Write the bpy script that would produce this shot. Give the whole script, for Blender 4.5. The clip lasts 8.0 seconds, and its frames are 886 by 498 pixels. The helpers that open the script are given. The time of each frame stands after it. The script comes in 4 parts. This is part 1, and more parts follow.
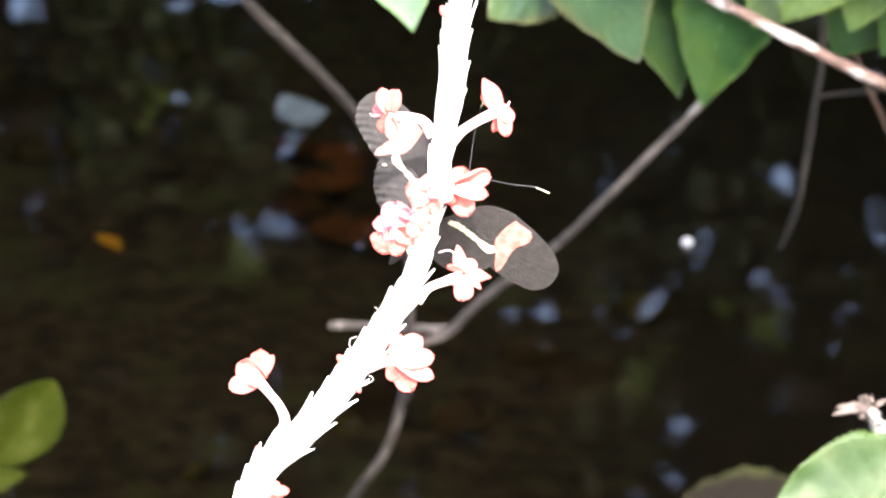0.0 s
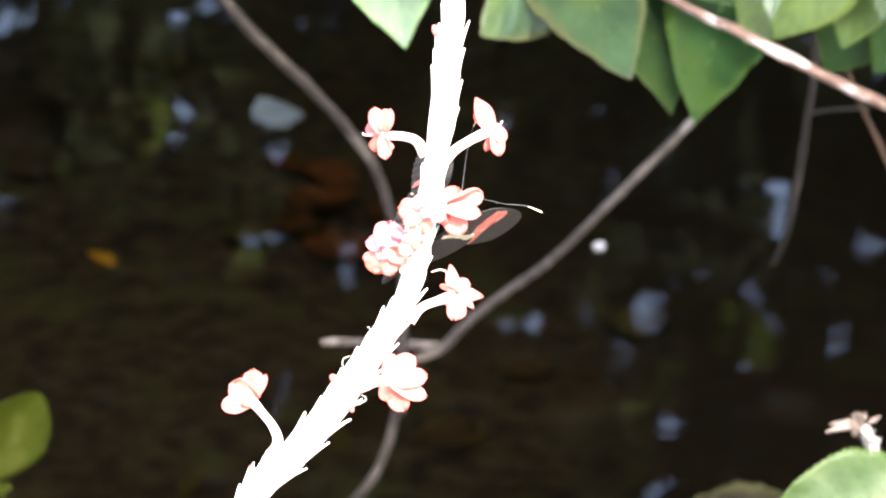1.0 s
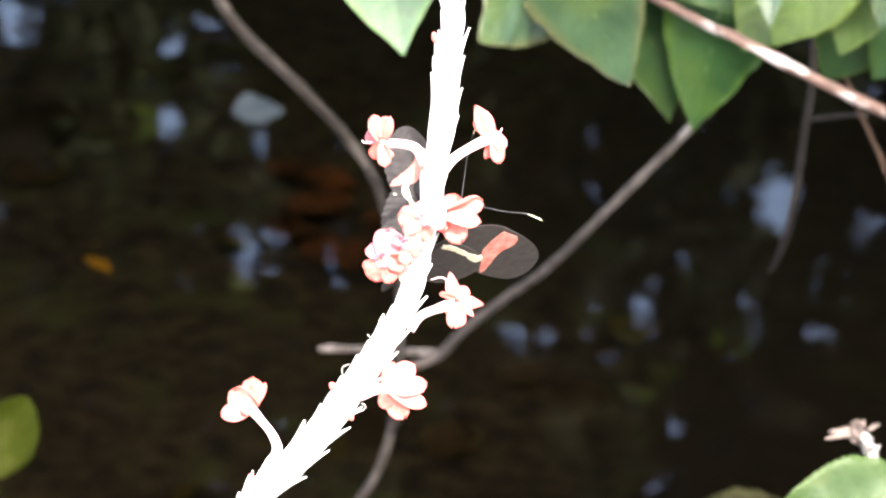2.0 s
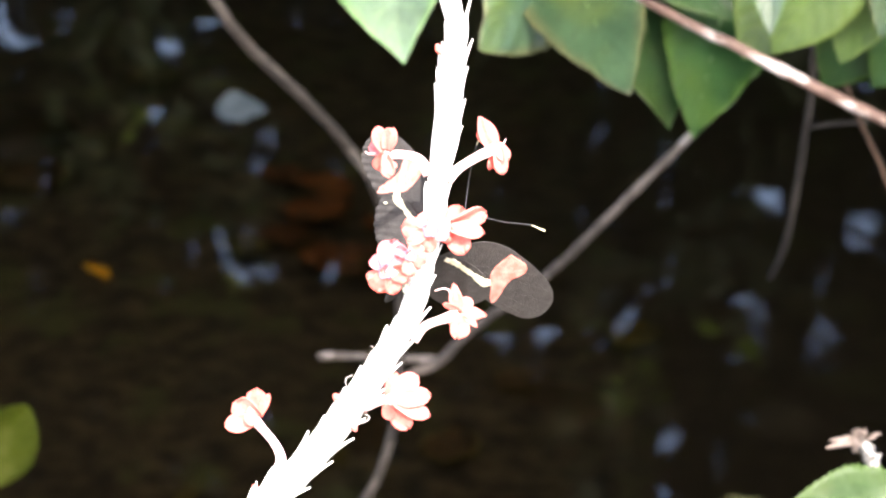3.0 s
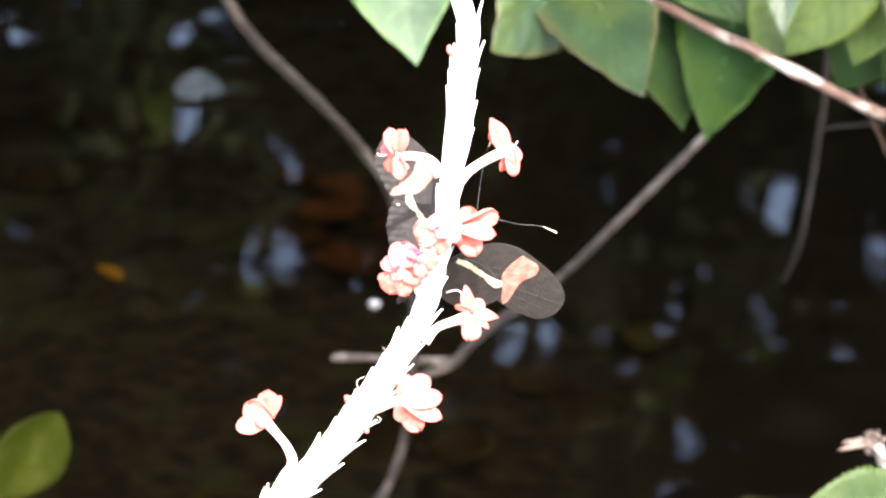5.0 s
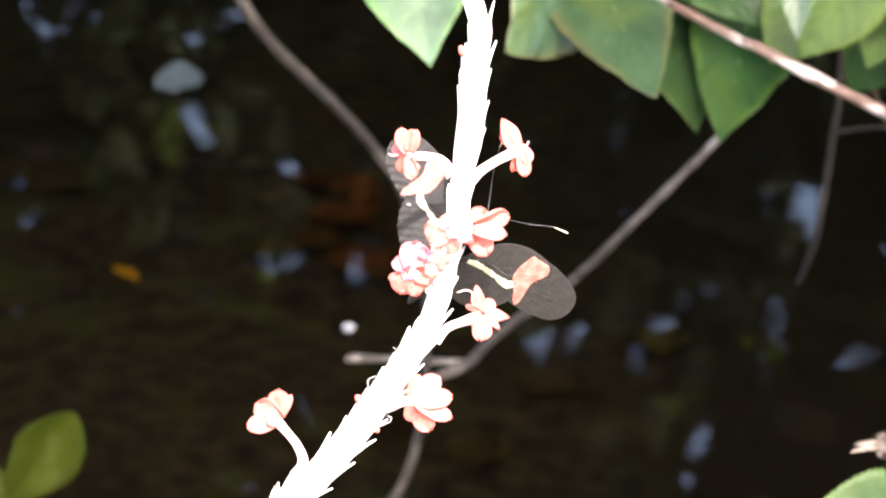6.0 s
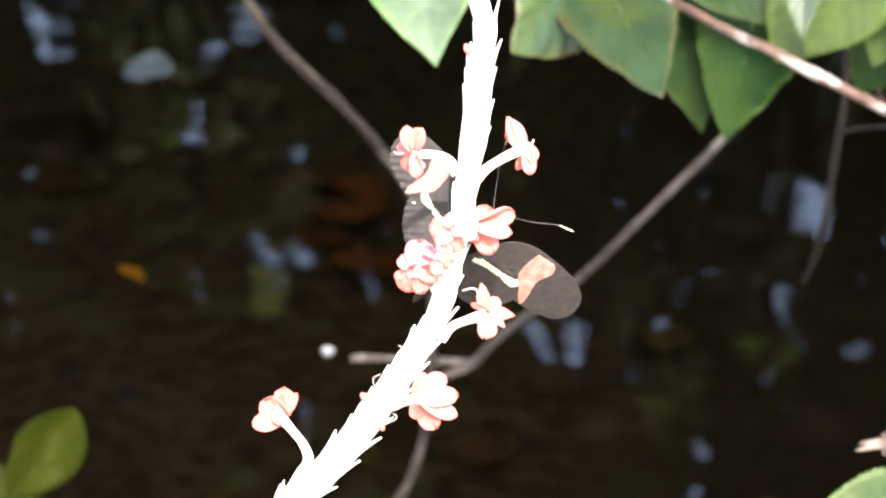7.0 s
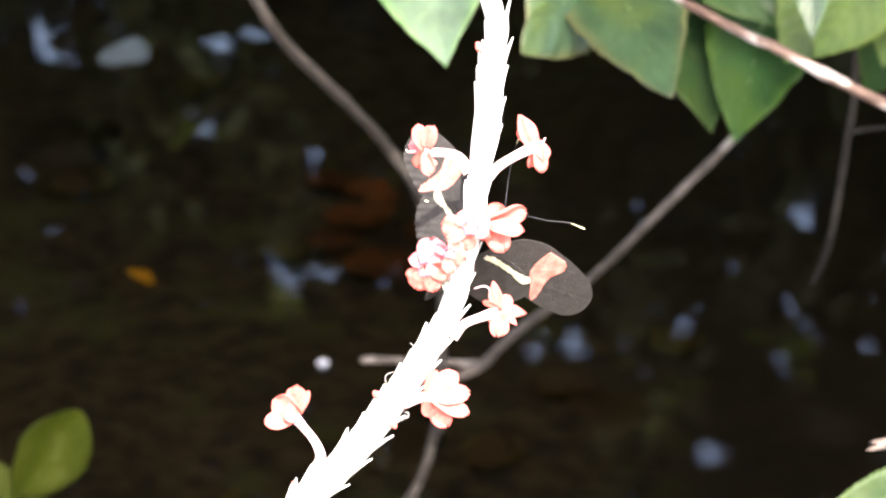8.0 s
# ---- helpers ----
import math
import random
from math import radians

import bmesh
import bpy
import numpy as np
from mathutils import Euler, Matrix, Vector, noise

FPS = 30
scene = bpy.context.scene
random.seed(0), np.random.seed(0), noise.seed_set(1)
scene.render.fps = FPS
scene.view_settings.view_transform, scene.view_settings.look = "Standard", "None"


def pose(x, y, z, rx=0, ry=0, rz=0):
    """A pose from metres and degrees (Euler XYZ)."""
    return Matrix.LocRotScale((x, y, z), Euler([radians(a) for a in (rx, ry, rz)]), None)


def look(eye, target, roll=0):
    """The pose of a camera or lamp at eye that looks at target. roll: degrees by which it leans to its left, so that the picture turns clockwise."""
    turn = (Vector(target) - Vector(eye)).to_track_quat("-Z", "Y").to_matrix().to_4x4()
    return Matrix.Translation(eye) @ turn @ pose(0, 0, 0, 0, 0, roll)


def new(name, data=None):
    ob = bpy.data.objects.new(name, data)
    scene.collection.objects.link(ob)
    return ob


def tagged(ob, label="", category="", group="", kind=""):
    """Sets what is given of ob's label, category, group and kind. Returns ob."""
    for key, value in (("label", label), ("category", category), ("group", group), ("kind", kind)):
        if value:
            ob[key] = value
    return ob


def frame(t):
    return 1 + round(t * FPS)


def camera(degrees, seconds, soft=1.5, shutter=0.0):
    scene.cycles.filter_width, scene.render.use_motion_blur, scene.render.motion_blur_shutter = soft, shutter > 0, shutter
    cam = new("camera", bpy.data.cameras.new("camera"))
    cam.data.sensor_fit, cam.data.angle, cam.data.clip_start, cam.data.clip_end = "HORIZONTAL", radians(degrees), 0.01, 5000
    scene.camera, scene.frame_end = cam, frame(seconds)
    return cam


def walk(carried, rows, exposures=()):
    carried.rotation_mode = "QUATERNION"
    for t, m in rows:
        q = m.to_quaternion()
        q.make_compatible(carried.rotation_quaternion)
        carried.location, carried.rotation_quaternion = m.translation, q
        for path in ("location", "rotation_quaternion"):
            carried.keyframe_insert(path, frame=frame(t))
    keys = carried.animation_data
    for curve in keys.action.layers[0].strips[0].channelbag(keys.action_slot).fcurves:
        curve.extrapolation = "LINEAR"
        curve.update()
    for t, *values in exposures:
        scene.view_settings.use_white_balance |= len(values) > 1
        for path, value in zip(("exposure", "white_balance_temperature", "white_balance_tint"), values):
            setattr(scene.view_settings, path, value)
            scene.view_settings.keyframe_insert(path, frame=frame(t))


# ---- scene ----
# The lens, and the hand-held way of the camera beside a flowering spike over a stream.
cam = camera(14.0, 8.0, soft=2.2)
cam.data.dof.use_dof = True
cam.data.dof.focus_distance = 0.77
cam.data.dof.aperture_fstop = 36
WAY = [
    (0.0, pose(0.00255, -0.70051, 0.73719, 64.6510, -0.0562, 0.2762)),
    (0.5, pose(0.00263, -0.69865, 0.73820, 64.7470, -0.1067, 0.2094)),
    (1.0, pose(0.00249, -0.69967, 0.73828, 64.8590, -0.0138, 0.1246)),
    (1.5, pose(0.00232, -0.69842, 0.73764, 64.9127, -0.0180, 0.0863)),
    (3.0, pose(-0.00034, -0.69802, 0.73991, 64.9958, -0.0632, -0.0271)),
    (3.5, pose(0.00000, -0.69786, 0.74042, 65.0000, -0.0000, 0.0000)),
    (4.0, pose(0.00032, -0.69623, 0.74072, 64.9410, 0.1967, -0.0282)),
    (5.5, pose(0.00051, -0.69802, 0.73918, 65.0597, -0.0988, 0.3673)),
    (6.0, pose(0.00181, -0.69860, 0.73947, 65.0705, -0.0443, 0.5370)),
    (6.5, pose(0.00073, -0.69815, 0.73974, 65.0567, -0.0837, 0.5352)),
    (7.0, pose(0.00186, -0.69919, 0.73911, 65.0849, 0.0050, 0.6099)),
    (7.5, pose(0.00077, -0.69952, 0.73895, 65.1032, 0.0784, 0.5792)),
    (8.0, pose(0.00083, -0.70068, 0.73791, 65.1787, 0.1149, 0.6813)),
]
walk(cam, WAY, exposures=[(0.0, 3.58, 6200, 12), (1.5, 3.56, 6360, 12), (3.5, 3.37, 6360, 12), (8.0, 3.36, 6500, 12)])

# ---- daylight ----
SUN_UP, SUN_SIDE = 60.0, 18.0       # elevation; how far it stands to the right of straight behind
SUN = Vector((math.sin(radians(SUN_SIDE)) * math.cos(radians(SUN_UP)),
              -math.cos(radians(SUN_SIDE)) * math.cos(radians(SUN_UP)), math.sin(radians(SUN_UP))))
world = bpy.data.worlds.new("sky")
scene.world = world
world.use_nodes = True
sky = world.node_tree.nodes.new("ShaderNodeTexSky")
sky.sky_type, sky.sun_disc = "NISHITA", False
sky.sun_elevation, sky.sun_rotation = radians(SUN_UP), radians(180 - SUN_SIDE)
back = world.node_tree.nodes["Background"]
sky.dust_density, sky.ozone_density = 8.0, 0.5
back.inputs["Strength"].default_value = 0.15
world.node_tree.links.new(sky.outputs[0], back.inputs["Color"])
sun = new("sun", bpy.data.lights.new("sun", "SUN"))
sun.data.energy, sun.data.angle, sun.data.color = 2.6, radians(0.5), (1.0, 0.96, 0.9)
sun.matrix_world = look(SUN * 20, (0, 0, 0))


# ---- materials ----
def material(name, low, high, rough=0.6, scale=40.0, bump=0.2, bump_scale=200.0, translucent=0.0, through_colour=None,
             stretch=(1, 1, 1), random_value=0.0, specular=0.3, spots=None, spot_scale=30.0, spot_size=0.55, margin=None, vein=None, grain=None, spot_soft=0.06):
    """Two-scale mottled surface: a base between two colours, fine relief, and at will light coming through or spots."""
    m = bpy.data.materials.new(name)
    m.use_nodes = True
    n, l = m.node_tree.nodes, m.node_tree.links
    b = n["Principled BSDF"]
    out = n["Material Output"]
    co = n.new("ShaderNodeTexCoord")
    mp = n.new("ShaderNodeMapping")
    mp.inputs["Scale"].default_value = stretch
    if grain:
        mp.vector_type = "TEXTURE"
        mp.inputs["Rotation"].default_value = (0, 0, radians(grain))
    l.new(co.outputs["Object"], mp.inputs["Vector"])
    t1, t2 = n.new("ShaderNodeTexNoise"), n.new("ShaderNodeTexNoise")
    t1.inputs["Scale"].default_value, t1.inputs["Detail"].default_value = scale, 4
    t2.inputs["Scale"].default_value, t2.inputs["Detail"].default_value = bump_scale, 5
    for t in (t1, t2):
        l.new(mp.outputs[0], t.inputs["Vector"])
    ramp = n.new("ShaderNodeMapRange")
    ramp.inputs["From Min"].default_value, ramp.inputs["From Max"].default_value = 0.34, 0.66
    l.new(t1.outputs["Fac"], ramp.inputs["Value"])
    mix = n.new("ShaderNodeMix")
    mix.data_type = "RGBA"
    mix.inputs["A"].default_value, mix.inputs["B"].default_value = (*low, 1), (*high, 1)
    l.new(ramp.outputs[0], mix.inputs["Factor"])
    colour = mix.outputs["Result"]
    fine = n.new("ShaderNodeMix")
    fine.data_type, fine.blend_type = "RGBA", "OVERLAY"
    fine.inputs["Factor"].default_value = 0.35
    l.new(colour, fine.inputs["A"])
    l.new(t2.outputs["Fac"], fine.inputs["B"])
    colour = fine.outputs["Result"]
    if spots:
        t3 = n.new("ShaderNodeTexNoise")
        t3.inputs["Scale"].default_value, t3.inputs["Detail"].default_value = spot_scale, 2
        l.new(mp.outputs[0], t3.inputs["Vector"])
        r3 = n.new("ShaderNodeMapRange")
        r3.inputs["From Min"].default_value, r3.inputs["From Max"].default_value = spot_size, spot_size + spot_soft
        l.new(t3.outputs["Fac"], r3.inputs["Value"])
        ms = n.new("ShaderNodeMix")
        ms.data_type = "RGBA"
        ms.inputs["B"].default_value = (*spots, 1)
        l.new(r3.outputs[0], ms.inputs["Factor"])
        l.new(colour, ms.inputs["A"])
        colour = ms.outputs["Result"]
    for name, tint, lo, hi in (("vein", vein, 0.0, 1.6), ("edge", margin, 0.72, 1.05)):
        if tint:
            at, rm, mm = n.new("ShaderNodeAttribute"), n.new("ShaderNodeMapRange"), n.new("ShaderNodeMix")
            at.attribute_name = name
            rm.inputs["From Min"].default_value, rm.inputs["From Max"].default_value = lo, hi
            mm.data_type = "RGBA"
            mm.inputs["B"].default_value = (*tint, 1)
            l.new(at.outputs["Fac"], rm.inputs["Value"])
            l.new(rm.outputs[0], mm.inputs["Factor"])
            l.new(colour, mm.inputs["A"])
            colour = mm.outputs["Result"]
    if random_value:
        info = n.new("ShaderNodeObjectInfo")
        rr = n.new("ShaderNodeMapRange")
        rr.inputs["To Min"].default_value, rr.inputs["To Max"].default_value = 1 - random_value, 1 + random_value
        l.new(info.outputs["Random"], rr.inputs["Value"])
        hs = n.new("ShaderNodeHueSaturation")
        l.new(rr.outputs[0], hs.inputs["Value"])
        l.new(colour, hs.inputs["Color"])
        colour = hs.outputs["Color"]
    l.new(colour, b.inputs["Base Color"])
    b.inputs["Roughness"].default_value = rough
    b.inputs["Specular IOR Level"].default_value = specular
    bp = n.new("ShaderNodeBump")
    bp.inputs["Strength"].default_value, bp.inputs["Distance"].default_value = bump, 0.0006
    l.new(t2.outputs["Fac"], bp.inputs["Height"])
    l.new(bp.outputs[0], b.inputs["Normal"])
    if translucent:
        tr = n.new("ShaderNodeBsdfTranslucent")
        if through_colour:
            tr.inputs["Color"].default_value = (*through_colour, 1)
        else:
            l.new(colour, tr.inputs["Color"])
        ad = n.new("ShaderNodeMixShader")
        ad.inputs[0].default_value = translucent
        l.new(b.outputs[0], ad.inputs[1])
        l.new(tr.outputs[0], ad.inputs[2])
        l.new(ad.outputs[0], out.inputs["Surface"])
    return m


SPIKE = material("pale_spike", (0.66, 0.65, 0.61), (0.76, 0.74, 0.72), 0.6, 300, 0.4, 1500, random_value=0.1)
BRACT = material("bract_skin", (0.68, 0.67, 0.63), (0.78, 0.76, 0.74), 0.6, 400, 0.3, 1800, 0.15, random_value=0.12)
TUBE = material("corolla_tube", (0.72, 0.5, 0.5), (0.8, 0.62, 0.6), 0.5, 300, 0.15, 900, 0.35)
PETAL = material("coral_petal", (0.60, 0.108, 0.087), (0.66, 0.162, 0.134), 0.55, 260, 0.25, 1400, 0.5, random_value=0.12)
PALE_PETAL = material("pale_pink_petal", (0.59, 0.132, 0.108), (0.65, 0.19, 0.162), 0.55, 260, 0.25, 1400, 0.4, random_value=0.1)
LILAC_PETAL = material("lilac_pink_petal", (0.58, 0.15, 0.17), (0.64, 0.21, 0.235), 0.55, 260, 0.25, 1400, 0.4, random_value=0.1)
SEPAL = material("dry_sepal_skin", (0.10, 0.105, 0.085), (0.16, 0.165, 0.13), 0.7, 300, 0.4, 1200)
THROAT = material("lilac_throat", (0.17, 0.085, 0.13), (0.24, 0.13, 0.19), 0.6, 500, 0.2, 1500, 0.3)
HAIR = material("dry_hair", (0.5, 0.42, 0.4), (0.6, 0.55, 0.5), 0.6, 500)
WING = material("black_wing_scales", (0.031, 0.0276, 0.0258), (0.044, 0.0398, 0.0372), 0.75, 500, 0.5, 2600, 0.12, specular=0.25)
WING_RED = material("red_wing_scales", (0.60, 0.15, 0.115), (0.70, 0.29, 0.24), 0.7, 500, 0.4, 2600, 0.2)
WING_YELLOW = material("cream_wing_scales", (0.58, 0.55, 0.36), (0.70, 0.66, 0.50), 0.7, 600, 0.4, 2600, 0.2)
VEIN = material("wing_vein", (0.03, 0.0262, 0.0243), (0.0449, 0.0402, 0.0374), 0.75, 500)
BODY = material("black_furry_body", (0.012, 0.011, 0.010), (0.03, 0.027, 0.024), 0.85, 700, 0.8, 3000)
FEELER = material("antenna", (0.03, 0.03, 0.033), (0.06, 0.06, 0.065), 0.5, 900)
CLUB = material("antenna_club", (0.5, 0.47, 0.26), (0.6, 0.55, 0.32), 0.5, 900)
# one shrub's leaves: sun and shade are put into the next four colours
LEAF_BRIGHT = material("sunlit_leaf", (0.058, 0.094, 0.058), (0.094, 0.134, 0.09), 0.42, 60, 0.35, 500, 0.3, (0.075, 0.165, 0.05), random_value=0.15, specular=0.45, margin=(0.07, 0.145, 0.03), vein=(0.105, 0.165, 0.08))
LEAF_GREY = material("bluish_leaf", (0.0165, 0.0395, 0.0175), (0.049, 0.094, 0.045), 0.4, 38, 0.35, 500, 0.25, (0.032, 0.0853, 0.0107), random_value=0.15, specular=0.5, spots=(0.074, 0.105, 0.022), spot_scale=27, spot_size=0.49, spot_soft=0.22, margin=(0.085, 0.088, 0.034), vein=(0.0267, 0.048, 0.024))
LEAF_SHADED = material("shaded_green_leaf", (0.006, 0.0225, 0.0065), (0.0215, 0.0615, 0.0165), 0.45, 38, 0.35, 500, 0.3, (0.0267, 0.0853, 0.008), random_value=0.15, specular=0.28, spots=(0.040, 0.076, 0.011), spot_scale=27, spot_size=0.49, spot_soft=0.22, margin=(0.0373, 0.0799, 0.0107), vein=(0.0267, 0.0533, 0.016))
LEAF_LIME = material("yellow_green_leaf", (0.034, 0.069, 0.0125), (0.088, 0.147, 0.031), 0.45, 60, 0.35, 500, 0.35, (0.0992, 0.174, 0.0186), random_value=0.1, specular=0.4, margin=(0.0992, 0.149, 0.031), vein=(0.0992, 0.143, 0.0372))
LEAF_HERB = material("herb_leaf", (0.0135, 0.030, 0.0085), (0.031, 0.050, 0.018), 0.5, 60, 0.35, 500, 0.25, (0.04, 0.075, 0.007), spots=(0.050, 0.064, 0.028), spot_scale=75, spot_size=0.5, spot_soft=0.16, margin=(0.028, 0.047, 0.012), vein=(0.033, 0.054, 0.022), specular=0.15)
# pale spots paint in the leaf's highlights along with its yellow-green blotches
LEAF_OLIVE = material("olive_leaf", (0.019, 0.027, 0.0016), (0.033, 0.041, 0.003), 0.6, 60, 0.2, 500, 0.35, (0.036, 0.046, 0.003), spots=(0.06, 0.07, 0.017), spot_scale=60, spot_size=0.5, spot_soft=0.22, margin=(0.017, 0.023, 0.002), vein=(0.028, 0.036, 0.004), specular=0.06)
RIB = material("leaf_rib", (0.10, 0.17, 0.06), (0.15, 0.22, 0.09), 0.5, 100)
# the white spots are sun highlights painted into the bark colour
BARK_RED = material("reddish_bark", (0.046, 0.026, 0.019), (0.12, 0.080, 0.064), 0.7, 150, 0.9, 700, stretch=(2.6, 1, 1), spots=(0.42, 0.39, 0.37), spot_scale=165, spot_size=0.5, grain=-26, spot_soft=0.2)
BARK_GREY = material("grey_bark", (0.0115, 0.009, 0.0073), (0.0228, 0.0182, 0.0149), 0.8, 70, 0.9, 400, spots=(0.0351, 0.0296, 0.0241), spot_scale=60, spot_size=0.57)
BARK_DARK = material("dark_grey_bark", (0.0105, 0.0084, 0.007), (0.020, 0.0162, 0.0135), 0.8, 70, 0.9, 400, spots=(0.028, 0.0236, 0.0192), spot_scale=60, spot_size=0.57)
BARK_PALE = material("bleached_bark", (0.05, 0.041, 0.034), (0.108, 0.09, 0.076), 0.8, 90, 0.9, 400, spots=(0.2, 0.18, 0.16), spot_scale=60, spot_size=0.57)
BARK_BROWN = material("brown_bark", (0.0275, 0.0152, 0.00825), (0.044, 0.0248, 0.0138), 0.8, 70, 0.9, 400)
DRY = material("dry_straw", (0.075, 0.056, 0.047), (0.14, 0.113, 0.098), 0.8, 300, 0.6, 900, 0.2)
PALE_DRY = material("bleached_straw", (0.10, 0.095, 0.088), (0.20, 0.19, 0.18), 0.7, 400, 0.5, 900, 0.1, spots=(0.03, 0.026, 0.022), spot_scale=420, spot_size=0.52)
DEAD_YELLOW = material("yellow_dead_leaf", (0.49, 0.252, 0.014), (0.56, 0.336, 0.021), 0.6, 150, 0.4, 500)
DEAD_RUST = material("rust_dead_leaf", (0.058, 0.021, 0.0055), (0.115, 0.042, 0.009), 0.7, 90, 0.5, 400, spots=(0.022, 0.013, 0.006), spot_scale=55, spot_size=0.48, spot_soft=0.14, random_value=0.45)
DEAD_OLIVE = material("olive_dead_leaf", (0.031, 0.028, 0.006), (0.056, 0.049, 0.0095), 0.7, 60, 0.5, 400, spots=(0.018, 0.015, 0.0072), spot_scale=45, spot_size=0.5)
DEAD_BROWN = material("brown_dead_leaf", (0.0294, 0.0189, 0.0084), (0.0504, 0.0336, 0.0147), 0.7, 60, 0.5, 400, spots=(0.0126, 0.0084, 0.00504), spot_scale=45, spot_size=0.5, margin=(0.0672, 0.0588, 0.0126))
RIMMED = material("rimmed_dead_leaf", (0.0075, 0.005, 0.0025), (0.0125, 0.0088, 0.0042), 0.7, 60, 0.4, 400, spots=(0.008, 0.006, 0.004), spot_scale=45, spot_size=0.52, spot_soft=0.12, margin=(0.046, 0.05, 0.011))
PALE = material("bleached_leaf", (0.024, 0.033, 0.038), (0.042, 0.054, 0.059), 0.5, 90, 0.4, 500)
FOAM = material("foam", (0.36, 0.37, 0.384), (0.408, 0.413, 0.422), 0.25, 500, 0.2, 900, 0.3, specular=0.6)
STONE = material("wet_stone", (0.014, 0.01, 0.006), (0.03, 0.022, 0.012), 0.6, 25, 0.8, 150, random_value=0.4, spots=(0.008, 0.0088, 0.004), spot_scale=14)
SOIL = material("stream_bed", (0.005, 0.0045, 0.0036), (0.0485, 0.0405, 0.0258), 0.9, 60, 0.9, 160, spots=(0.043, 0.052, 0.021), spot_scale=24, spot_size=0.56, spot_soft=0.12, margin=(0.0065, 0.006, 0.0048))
CANOPY = material("canopy_leaf", (0.025, 0.055, 0.014), (0.06, 0.11, 0.025), 0.5, 3, 0.2, 60, 0.35, (0.12, 0.24, 0.02), specular=0.3)
THICKET = material("thicket_leaf", (0.010, 0.017, 0.005), (0.024, 0.034, 0.010), 0.6, 3, 0.2, 60, 0.2, (0.038, 0.07, 0.010), specular=0.15)
YOUNG = material("young_thicket_leaf", (0.09, 0.135, 0.02), (0.15, 0.195, 0.038), 0.5, 3, 0.2, 60, 0.4, (0.27, 0.38, 0.045), specular=0.3)
TRUNK = material("trunk_bark", (0.07, 0.055, 0.04), (0.14, 0.11, 0.085), 0.9, 8, 0.9, 60, stretch=(1, 1, 0.25))


def water_material():
    """Clear dark water: tinted passage of light below, mirror gloss that grows towards grazing sight."""
    m = bpy.data.materials.new("stream_water")
    m.use_nodes = True
    n, l = m.node_tree.nodes, m.node_tree.links
    n.remove(n["Principled BSDF"])
    co, ns, bp = n.new("ShaderNodeTexCoord"), n.new("ShaderNodeTexNoise"), n.new("ShaderNodeBump")
    ns.inputs["Scale"].default_value, ns.inputs["Detail"].default_value = 20, 3
    bp.inputs["Strength"].default_value, bp.inputs["Distance"].default_value = 0.085, 0.001
    l.new(co.outputs["Object"], ns.inputs["Vector"])
    l.new(ns.outputs["Fac"], bp.inputs["Height"])
    tr, gl, fr, mx = (n.new(k) for k in ("ShaderNodeBsdfTransparent", "ShaderNodeBsdfGlossy", "ShaderNodeFresnel", "ShaderNodeMixShader"))
    tr.inputs["Color"].default_value = (0.47, 0.445, 0.385, 1)
    gl.inputs["Roughness"].default_value = 0.02
    fr.inputs["IOR"].default_value = 1.33
    for q in (gl, fr):
        l.new(bp.outputs[0], q.inputs["Normal"])
    l.new(fr.outputs[0], mx.inputs[0])
    l.new(tr.outputs[0], mx.inputs[1])
    l.new(gl.outputs[0], mx.inputs[2])
    l.new(mx.outputs[0], n["Material Output"].inputs["Surface"])
    return m


WATER = water_material()

# ---- building tools ----
# SLANT: a plane through the spike that leans back from the viewer; plants are laid out in it, in millimetres:
# x to the right, y up the slope, z towards the path on the near bank.
SLANT = pose(0, 0, 0.415, 65, 0, 0)
MM = 0.001


def v3(p, z=0.0):
    return Vector((p[0], p[1], p[2] if len(p) > 2 else z))


def thing(name, at, label, category, group="", turn=None):
    """An empty at a place of the slant plane (millimetres), that carries parts."""
    ob = new(name)
    ob.empty_display_size = 0.01
    ob.matrix_world = SLANT @ Matrix.Translation(v3(at) * MM) @ (turn or Matrix())
    return tagged(ob, label, category, group)


def mesh_of(name, bm, mat, smooth=True):
    me = bpy.data.meshes.new(name)
    bm.to_mesh(me)
    bm.free()
    for p in me.polygons:
        p.use_smooth = smooth
    me.materials.append(mat)
    return me


def part(name, bm, mat, parent, label="", m=None):
    ob = new(name, mesh_of(name, bm, mat))
    ob.parent = parent
    if m is not None:
        ob.matrix_basis = m
    return tagged(ob, label)


def crease(bm):
    """Keeps the rim of a thin skin sharp when its faces are shaded smooth."""
    for e in bm.edges:
        if e.calc_face_angle(0.0) > 1.0:
            e.smooth = False


